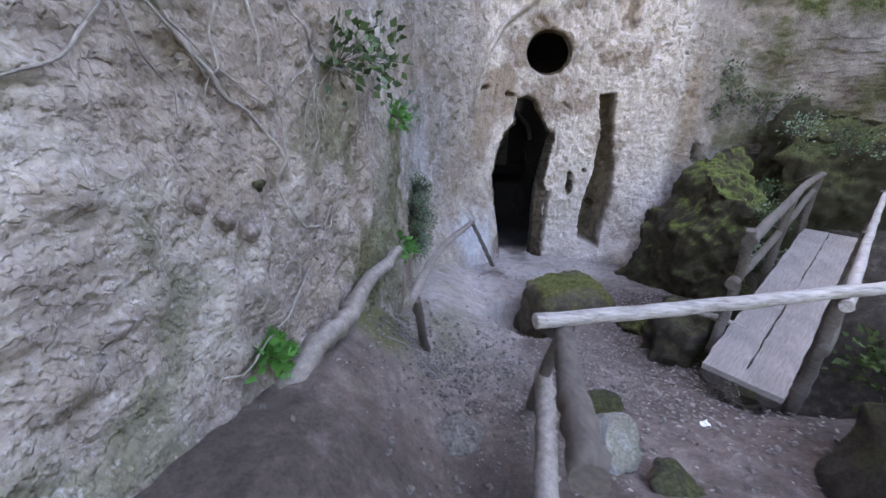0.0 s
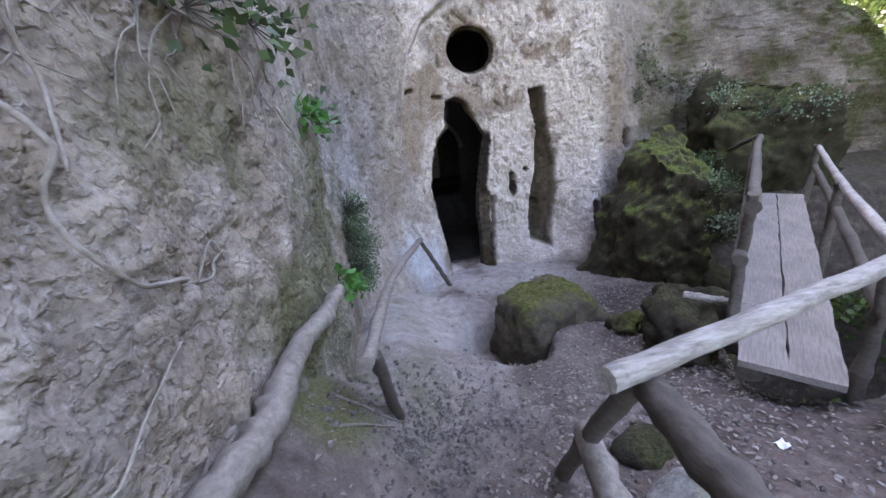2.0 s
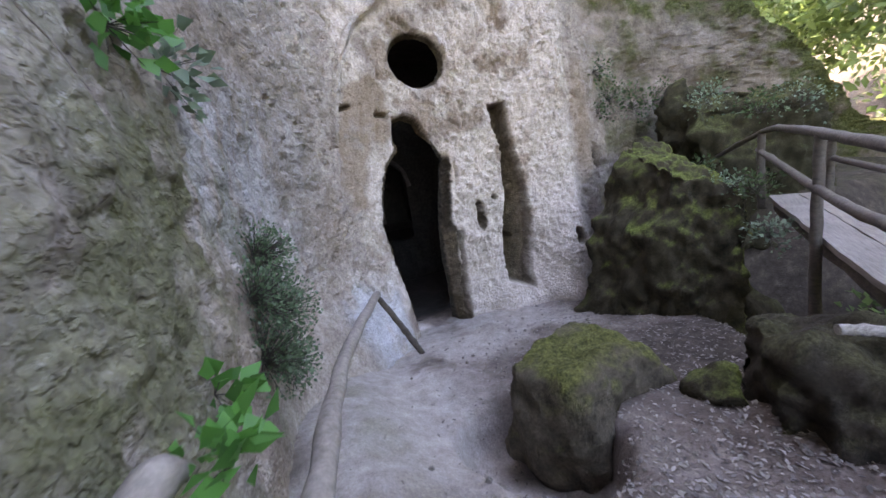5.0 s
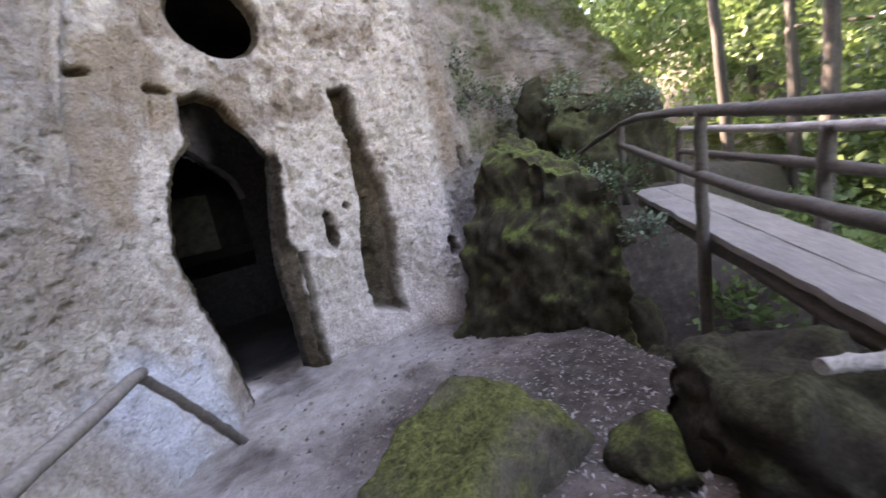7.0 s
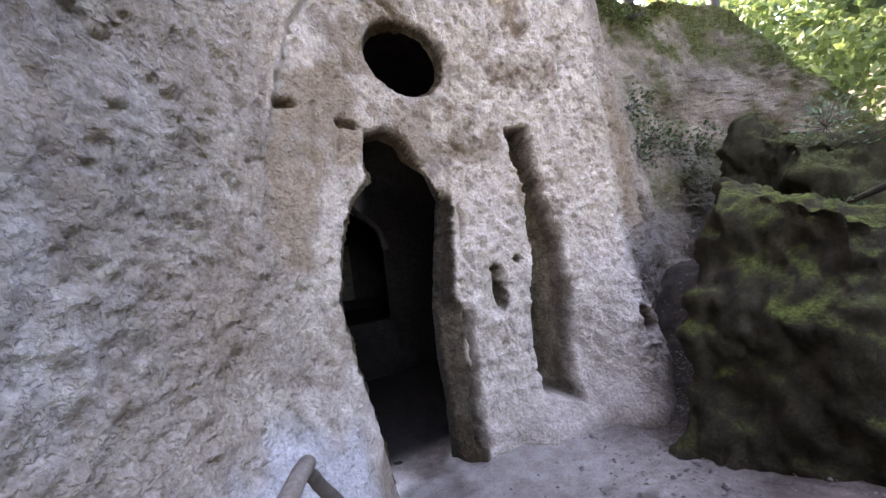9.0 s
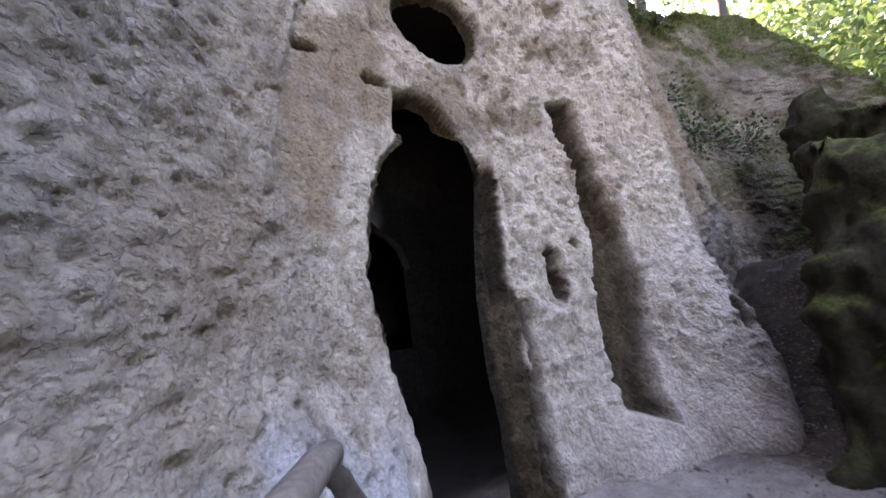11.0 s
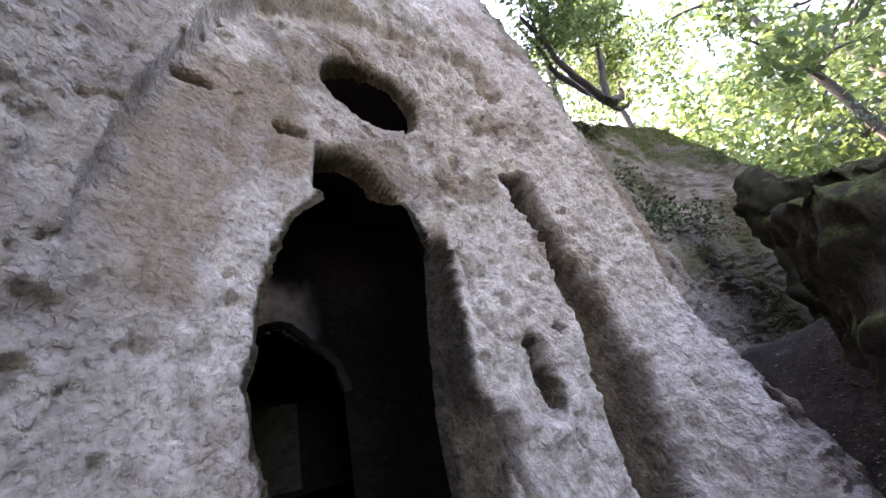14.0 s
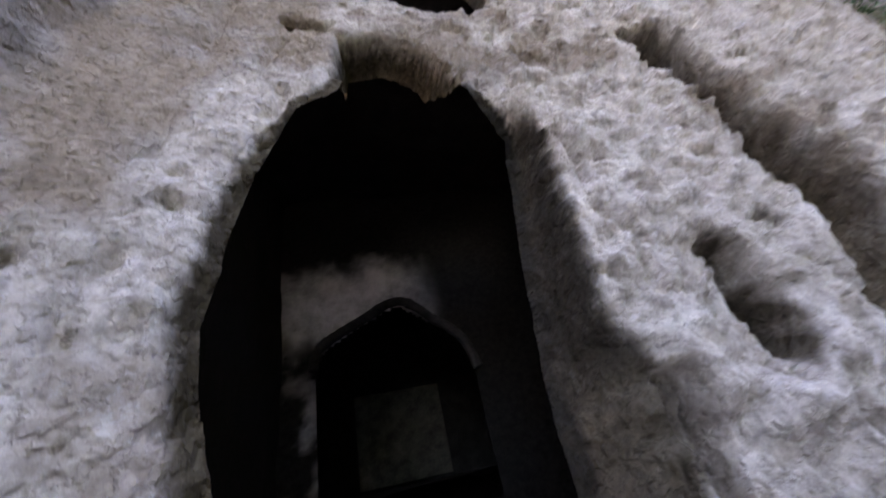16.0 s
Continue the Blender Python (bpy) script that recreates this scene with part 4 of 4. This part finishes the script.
TREES = [((4.5, -3.2), 6.5, (0.4, 0.2), 0.10), ((6.5, -4.5), 8, (0.2, -0.3), 0.13), ((7.5, -1.8), 7, (-0.5, 0.3), 0.11), ((9.5, -5.5), 9, (0.3, 0.2), 0.15),
         ((6.0, -7.0), 8, (-0.3, 0.2), 0.12), ((10, -2.5), 8, (0, 0.4), 0.13), ((4.2, -6.5), 7, (0.4, 0.1), 0.10), ((12, -8), 10, (0, 0), 0.16), ((13, -4), 9, (0.3, 0), 0.15),
         ((9, -10), 9, (0, 0.3), 0.14), ((4.3, 1.4), 4.5, (0.9, -0.6), 0.11), ((6.6, 1.2), 5, (0.4, 0), 0.11), ((15, -1), 9, (0, 0), 0.15), ((16, -7), 11, (0, 0), 0.18)]
for i, ((x, y), h, lean, r) in enumerate(TREES):
    z = floor_at(x, y) if y < 0.5 else 5.2
    tree((x, y, z), h, lean, 100 + i, "slender tree with a crown of light green leaves", trunk_r=r)


def ridge_tree():
    """A low tree of several crooked stems on the edge of the cliff."""
    rng = np.random.RandomState(77)
    root = thing("tree", (2.9, 0.0, 4.85), "low dark tree with several crooked stems on the cliff edge", "tree")
    clouds = []
    for k, (dx, dy, dz) in enumerate(((-1.0, 0.0, 0.9), (-0.5, 0.3, 1.5), (0.4, -0.2, 1.4), (1.1, 0.0, 1.1), (1.7, 0.2, 0.8))):
        bend = Vector((dx * 0.55, dy, dz * 0.28)) + Vector(rng.normal(size=3) * 0.06)
        tip = Vector((dx, dy, dz))
        part("stem", log_mesh("stem", [Vector((0.06 * k - 0.1, 0, -0.25)), bend, bend.lerp(tip, 0.5) + Vector((0.08, 0, -0.05)), tip], 0.055, 0.018, BARK, 90 + k, 8, 0.2), root)
        for j in range(3):
            twig = bend.lerp(tip, rng.uniform(0.4, 1.0))
            out = twig + Vector((rng.uniform(-0.5, 0.5), rng.uniform(-0.5, 0.3), rng.uniform(0.0, 0.5)))
            part("branch", log_mesh("branch", [twig, (twig + out) / 2 + Vector((0, 0, 0.06)), out], 0.014, 0.005, BARK, 95 + j, 5, 0.2, 5), root)
            clouds += [leaf_cloud(rng, np.array(out) + rng.normal(size=3) * 0.2, rng.uniform(0.2, 0.4), 130, 0.04) for _ in range(5)]
    v = np.concatenate(clouds)
    part("crown", big_mesh("crown", v, np.arange(len(v)).reshape(-1, 4), LEAF_SUN), root, "small sunlit green leaves")["kind"] = "stuff"


ridge_tree()


# ---- forest in the valley ----
LEAF_DARK = make_leaf("ivy_leaf", (0.025, 0.055, 0.018), (0.07, 0.12, 0.04), 0.25)
LEAF_FRESH = make_leaf("fresh_leaf", (0.04, 0.15, 0.03), (0.09, 0.30, 0.06), 0.35)
LEAF_DRY = make_leaf("dry_leaf", (0.05, 0.036, 0.03), (0.29, 0.245, 0.215), 0.1)
LEAF_DUSK = make_leaf("shaded_weed_leaf", (0.05, 0.10, 0.05), (0.13, 0.20, 0.11), 0.25)
LEAF_GREY = make_leaf("dusty_leaf", (0.09, 0.14, 0.09), (0.21, 0.28, 0.19), 0.25)


def thicket():
    """The far wall of leaves, too many to count."""
    rng = np.random.RandomState(7)
    clouds = []
    for _ in range(1250):
        a, r = rng.uniform(-0.62, 1.75), rng.uniform(9, 22)       # angle from +x towards -y
        x, y = 1 + r * math.cos(a), -1.5 - r * math.sin(a)
        z = floor_at(x, y) + rng.uniform(0, 1) ** 1.3 * 10
        if y > 0.3 and z < 4.5:
            z = rng.uniform(5, 9)
        clouds.append(leaf_cloud(rng, np.array((x, y, z)), rng.uniform(0.6, 1.4), 95, 0.10 + r * 0.004))
    for _ in range(120):
        x, y = rng.uniform(3.2, 9), rng.uniform(-7, -2.6)
        clouds.append(leaf_cloud(rng, np.array((x, y, floor_at(x, y) + rng.uniform(0.05, 0.6))), rng.uniform(0.25, 0.5), 90, 0.06))
    v = np.concatenate(clouds)
    ob = new("foliage", big_mesh("foliage", v, np.arange(len(v)).reshape(-1, 4), LEAF_SUN))
    tagged(ob, "sunlit green wood filling the valley behind the bridge", "foliage", kind="stuff")


thicket()


# ---- plants ----
def stalked(name, at, radius, count, leaf, mat, label, seed, flat=0.7, up=(0, 0, 1)):
    """A small plant: thin stems from its root and leaves at their tips."""
    rng = np.random.RandomState(seed)
    root = thing(name, at, label, "plant")
    n = Vector(up).normalized()
    v, stems = [], []
    for k in range(count):
        d = Vector(rng.normal(size=3))
        d = (d.normalized() + n * flat).normalized() * radius * rng.uniform(0.35, 1.15)
        s = leaf * rng.uniform(0.6, 1.25)
        a = (d.normalized() + Vector(rng.normal(size=3)) * 0.5).normalized()
        b = a.cross(Vector(rng.normal(size=3))).normalized()
        c = a.cross(b) * s * 0.2
        tip = [d - a * s * 0.2, d + a * s * 0.35 + b * s * 0.5 + c, d + a * s * 1.2, d + a * s * 0.35 - b * s * 0.5 + c]
        v += [tuple(p) for p in tip]
        if k % 4 == 0:
            stems.append(d)
    part("leaves", big_mesh("leaves", np.array(v), np.arange(len(v)).reshape(-1, 4), mat), root)["kind"] = "stuff"
    sv, sf = [], []
    for d in stems:
        w = d.cross(Vector((0.3, 0.9, 0.1))).normalized() * 0.002
        u = d.cross(w).normalized() * 0.002
        i = len(sv)
        sv += [w, u, -w, -u, d + w * 0.5, d + u * 0.5, d - w * 0.5, d - u * 0.5]
        sf += [(i + j, i + (j + 1) % 4, i + 4 + (j + 1) % 4, i + 4 + j) for j in range(4)]
    part("stem", mesh_from("stem", sv, sf, BARK), root)["kind"] = "stuff"
    return root


def wall_plant(name, s, z, radius, count, leaf, mat, label, seed):
    p, n = on_cliff(s, z, 0.01)
    return stalked(name, p, radius, count, leaf, mat, label, seed, 0.6, n)


wall_plant("nettle", -6.38, 1.62, 0.085, 150, 0.036, LEAF_FRESH, "bright green leafy weed at the foot of the wall", 1)
stalked("weed", (-2.30, -3.55, 1.58), 0.08, 44, 0.038, LEAF_FRESH, "small bright green weed beside the dead trunk", 2)
wall_plant("fern", -4.45, 2.47, 0.11, 60, 0.05, LEAF_FRESH, "small green fern growing out of the rock", 3)
wall_plant("fern", -4.05, 2.50, 0.16, 70, 0.05, LEAF_GREY, "pale dusty fern growing out of the rock", 4)
wall_plant("ivy", -5.55, 2.72, 0.20, 90, 0.04, LEAF_DARK, "dark green ivy among bare twigs on the rock", 5)
wall_plant("ivy", -5.15, 2.78, 0.22, 80, 0.04, LEAF_DARK, "dark green ivy among bare twigs on the rock", 6)
for i, (s, z, r) in enumerate(((-3.55, 1.70, 0.19), (-3.5, 1.40, 0.22), (-3.85, 1.55, 0.20), (-3.55, 1.12, 0.18), (-3.95, 1.28, 0.20))):
    wall_plant("weed", s, z, r, 900, 0.015, LEAF_DUSK, "dusty grey-green weeds hanging on the rock", 20 + i)
wall_plant("weed", -4.62, 1.50, 0.08, 24, 0.055, LEAF_FRESH, "broad-leaved bright green weed below the wall", 9)
for i, (s, z, r, c) in enumerate(((2.5, 2.8, 0.3, 120), (2.3, 3.2, 0.25, 80), (2.9, 2.65, 0.35, 120), (3.3, 2.7, 0.35, 110), (2.2, 2.6, 0.2, 60), (3.0, 4.6, 0.4, 120), (2.5, 4.7, 0.35, 90))):
    wall_plant("ivy", s, z, r, c * 2, 0.030, LEAF_DARK if i < 5 else LEAF_SUN, "ivy creeping over the mossy cliff", 30 + i)
BUSHES = [(1.5, -3.55, 0.42), (2.3, -3.2, 0.45), (3.0, -2.7, 0.5), (3.4, -3.6, 0.6), (2.2, -4.2, 0.5), (1.5, -4.9, 0.5)]
for i, (x, y, r) in enumerate(BUSHES):
    stalked("bush", (x, y, floor_at(x, y)), r, 330, 0.075, LEAF_SUN, "low green bush in the gully below the bridge", 50 + i)
for i, (x, y, z, r) in enumerate(((1.45, -2.3, 1.5, 0.2), (1.6, -1.95, 1.5, 0.22), (2.0, -1.5, 1.65, 0.2), (1.35, -2.45, 1.15, 0.18), (2.6, -1.75, 2.2, 0.25), (3.1, -1.85, 2.2, 0.28), (3.7, -1.6, 2.25, 0.28), (2.3, -1.4, 2.4, 0.22))):
    stalked("fern", (x, y, z), r, 170, 0.027, LEAF_GREY if i % 2 else LEAF_DARK, "small ferns and ivy growing on the mossy boulder", 70 + i)


# ---- roots and vines on the wall ----
VINE = make_wood("dry_vine", (0.11, 0.09, 0.07), (0.36, 0.315, 0.275))


def vine(points, r0, r1, seed, label):
    pts = []
    rng = random.Random(seed)
    course = [points[0]]
    for (a, b), (c, d) in zip(points, points[1:]):
        cuts = max(1, int(math.hypot(c - a, d - b) / 0.06))
        course += [(a + (c - a) * k / cuts + rng.uniform(-0.012, 0.012), b + (d - b) * k / cuts + rng.uniform(-0.012, 0.012)) for k in range(1, cuts + 1)]
    for s, z in course:
        p, n = on_cliff(s, z, 0.018)
        pts.append(p + Vector((rng.uniform(-1, 1), rng.uniform(-1, 1), rng.uniform(-1, 1))) * 0.012)
    tagged(new("vine", log_mesh("vine", pts, r0, r1, VINE, seed, 6, 0.3, 3)), label, "vine")


def rootlets(s, z, count, reach, seed):
    rng = random.Random(seed)
    for k in range(count):
        a, b, c = s + rng.uniform(-0.15, 0.15), z + rng.uniform(-0.08, 0.1), rng.uniform(-0.12, 0.12)
        pts = [(a, b)]
        for i in range(4):
            pts.append((pts[-1][0] + c + rng.uniform(-0.05, 0.05), pts[-1][1] - reach * rng.uniform(0.12, 0.3)))
        vine(pts, rng.uniform(0.003, 0.006), 0.0015, seed + k, "thin dry rootlet hanging on the rock wall")


BARE = "bare pale root creeping down the rock wall"
vine([(-6.50, 2.78), (-6.46, 2.67), (-6.37, 2.61), (-6.33, 2.54), (-6.21, 2.46), (-6.15, 2.34), (-6.15, 2.16), (-6.04, 2.04), (-5.84, 1.99), (-5.72, 2.03)], 0.0066, 0.0042, 1, BARE)
vine([(-6.20, 3.0), (-6.19, 2.82), (-6.19, 2.69), (-6.15, 2.57), (-6.11, 2.45), (-6.15, 2.32)], 0.0054, 0.0036, 2, BARE)
vine([(-5.95, 3.05), (-5.9, 2.85), (-5.75, 2.72), (-5.43, 2.68), (-4.95, 2.70), (-4.62, 2.88), (-4.40, 3.2)], 0.0060, 0.0036, 3, BARE)
vine([(-6.05, 1.92), (-6.10, 1.86), (-6.18, 1.83), (-6.26, 1.76), (-6.31, 1.73), (-6.45, 1.70), (-6.67, 1.67)], 0.0036, 0.0030, 4, BARE)
vine([(-5.9, 2.0), (-5.8, 2.06), (-5.74, 2.0)], 0.0036, 0.0024, 5, BARE)
vine([(-5.35, 2.7), (-5.3, 2.55), (-5.28, 2.45), (-5.33, 2.3)], 0.0024, 0.0018, 6, BARE)
vine([(-6.45, 2.64), (-6.3, 2.6), (-6.1, 2.5), (-6.0, 2.47)], 0.0030, 0.0018, 7, BARE)
vine([(-6.75, 2.9), (-6.6, 2.85), (-6.5, 2.75)], 0.0060, 0.0048, 8, BARE)

rootlets(-6.45, 2.78, 6, 0.35, 200)
rootlets(-5.7, 2.72, 5, 0.4, 220)
rootlets(-5.25, 2.72, 5, 0.45, 240)

# ---- loose stones, litter ----
MOSSY_PALE = make_stone("greenish_block", (0.03, 0.03, 0.026), (0.10, 0.10, 0.085), (0.025, 0.035, 0.02), (0.07, 0.09, 0.055), 8)
STONE = make_stone("grey_stone", (0.10, 0.082, 0.07), (0.31, 0.27, 0.245), (0.10, 0.085, 0.072), (0.29, 0.255, 0.23), 14)
PALE_STONE = make_stone("pale_stone", (0.30, 0.29, 0.27), (0.72, 0.70, 0.67), (0.2, 0.19, 0.15), (0.3, 0.28, 0.22), 20)
WALL_STONE = make_stone("reddish_stone", (0.17, 0.125, 0.10), (0.40, 0.32, 0.275), (0.17, 0.13, 0.105), (0.42, 0.35, 0.31), 24)
DARK_STONE = make_stone("dark_stone", (0.03, 0.026, 0.022), (0.10, 0.085, 0.07), (0.03, 0.032, 0.014), (0.09, 0.09, 0.04), 10)
rock("stone", (-1.25, -4.64, 1.02), (0.20, 0.16, 0.15), PALE_STONE, 3, "pale pitted block of tuff beside the railing", 30, fine=0.03)
rock("stone", (-1.12, -4.26, 0.90), (0.15, 0.12, 0.07), DARK_STONE, 14, "flat dark stone half sunk in the path", 0)
rock("stone", (-1.07, -4.86, 1.05), (0.14, 0.11, 0.06), DARK_STONE, 4, "dark smooth stone lying on the earth", 10)
rock("boulder", (-0.06, -5.12, 1.10), (0.62, 0.52, 0.42), DARK_STONE, 6, "dark brown boulder beside the bridge end", 40, detail=5)
rock("stone", (-2.22, -3.68, 0.78), (0.10, 0.08, 0.07), STONE, 8, "rounded grey stone at the foot of a post", 0)
rock("stone", (-1.98, -4.55, 0.98), (0.14, 0.11, 0.09), STONE, 9, "rounded grey stone on the path", 20)
for i, (u, v, size, mat, label) in enumerate(((-6.55, 2.25, 0.045, WALL_STONE, "reddish stone set in the rock wall"), (-6.42, 2.18, 0.055, WALL_STONE, "pale broken stone set in the rock wall"),
                                              (-6.36, 2.12, 0.04, WALL_STONE, "pale broken stone set in the rock wall"), (-5.75, 2.33, 0.035, WALL_STONE, "pale stone set in the rock wall"))):
    rock("stone", on_cliff(u, v, -0.015)[0], (size * 0.6, size, size * 0.8), mat, 60 + i, label, 15 * i, detail=3)


rock("stone", on_cliff(-6.27, 2.26, -0.01)[0], (0.03, 0.06, 0.035), DARK_STONE, 71, "flat blue-grey stone set in the rock wall", 10, detail=3)


def twig(x, y, dx, dy, seed):
    """A dry twig with one side shoot, lying on the bank."""
    bed = [Vector((x + dx * k, y + dy * k, floor_at(x + dx * k, y + dy * k) + 0.012)) for k in (0, 0.35, 0.7, 1)]
    root = thing("twig", bed[0], "thin dry grey twig lying on the mossy bank", "twig")
    part("stem", log_mesh("stem", [p - bed[0] for p in bed], 0.007, 0.004, WOOD, seed, 6, 0.3, 5), root)
    shoot = bed[2] + Vector((-dy * 0.4, dx * 0.4, 0.02))
    part("shoot", log_mesh("shoot", [bed[1] - bed[0], (bed[1] + shoot) / 2 - bed[0] + Vector((0, 0, 0.01)), shoot - bed[0]], 0.004, 0.002, WOOD, seed + 1, 5, 0.3, 5), root)


twig(-2.40, -4.12, 0.20, 0.34, 301)
twig(-2.44, -3.90, 0.26, 0.20, 303)
twig(-2.30, -3.72, 0.14, 0.22, 305)
for i, (x, y, size) in enumerate(((-2.12, -3.86, 0.05), (-2.02, -3.74, 0.045), (-1.95, -3.90, 0.04), (-2.16, -4.02, 0.06), (-1.88, -4.08, 0.045), (-2.06, -4.18, 0.05), (-1.92, -4.30, 0.04))):
    rock("stone", (x, y, floor_at(x, y) + size * 0.3), (size, size * 0.8, size * 0.65), STONE, 80 + i, "grey rubble stone below the low railing", 40 * i, "rubble below the railing", detail=3)


def scattered(name, count, seed, size, label, category, area, mat, leafy):
    rng = np.random.RandomState(seed)
    v, q = [], []
    for x, y, spread, share in area:
        k = int(count * share)
        px, py = x + rng.normal(size=k) * spread[0], y + rng.normal(size=k) * spread[1]
        pz = ground_height(px, py)
        for a, b, c in zip(px, py, pz):
            s = size * rng.uniform(0.5, 1.5)
            w = rng.uniform(0, 6.28)
            u, t = np.array((math.cos(w), math.sin(w), rng.uniform(-0.3, 0.3))), np.array((-math.sin(w), math.cos(w), rng.uniform(-0.3, 0.3)))
            o = np.array((a, b, c + 0.006))
            i = len(v)
            if leafy:
                h = np.array((0, 0, s * rng.uniform(0.0, 0.5)))
                v += [o - u * s, o - t * s * 0.45 + h, o + u * s, o + t * s * 0.45 + h]
                q.append((i, i + 1, i + 2, i + 3))
            else:
                h = np.array((0, 0, s * 0.6))
                v += [o - u * s, o - t * s * 0.8, o + u * s, o + t * s * 0.8] + [o + (p * 0.55) * s + h for p in (-u, -t, u, t)]
                q += [(i + 4, i + 5, i + 6, i + 7)] + [(i + j, i + (j + 1) % 4, i + 4 + (j + 1) % 4, i + 4 + j) for j in range(4)]
    ob = new(name, big_mesh(name, np.array(v), np.array(q), mat))
    tagged(ob, label, category, kind="stuff")


LEAFY_AREA = [(-1.3, -3.9, (0.6, 0.5), 0.3), (-0.6, -3.6, (0.5, 0.5), 0.2), (-0.2, -2.0, (0.6, 0.6), 0.2), (1.5, -0.75, (0.55, 0.3), 0.3), (0.3, -3.0, (0.7, 0.7), 0.16), (1.7, -2.6, (0.45, 0.45), 0.16)]
scattered("fallen_leaves", 8000, 3, 0.013, "dry pale fallen leaves strewn over the earth", "leaves", LEAFY_AREA, LEAF_DRY, True)
STONY_AREA = [(-2.05, -3.75, (0.22, 0.25), 0.35), (-1.4, -4.2, (0.6, 0.6), 0.35), (-0.4, -3.9, (0.5, 0.5), 0.15), (0.2, -1.6, (0.6, 0.5), 0.15)]
scattered("pebbles", 1100, 5, 0.016, "small grey pebbles on the path", "pebbles", STONY_AREA, STONE, False)

m, nt, b = material("paper")
nt.links.new(ramp(nt, noise_tex(nt, coords(nt), 30), [(0.3, (0.6, 0.62, 0.66)), (0.7, (0.85, 0.86, 0.88))]), b.inputs["Base Color"])
rng = random.Random(4)
bits = [(x * 0.016, y * 0.014, rng.uniform(0, 0.02)) for y in range(4) for x in range(4)]
scrap = new("paper_scrap", mesh_from("paper_scrap", bits, [tuple(f) for f in grid_faces(4, 4).tolist()], m, False))
scrap.location = (-0.66, -4.47, floor_at(-0.62, -4.43) + 0.004)
tagged(scrap, "crumpled white scrap of paper on the ground", "litter")

arch_trim()
block = new("altar_block", board_mesh("altar_block", 1.0, 0.7, 0.95, MOSSY_PALE, 5, 8))
block.location = (-1.2, 4.25, 1.25)
tagged(block, "squared stone block in the dark inner chamber", "altar")

# ---- true size: everything above was laid out at five sixths of it ----
SIZE = 1.2
for ob in scene.objects:
    if ob.parent is None and ob.type in {"MESH", "EMPTY"}:
        ob.location, ob.scale = ob.location * SIZE, ob.scale * SIZE
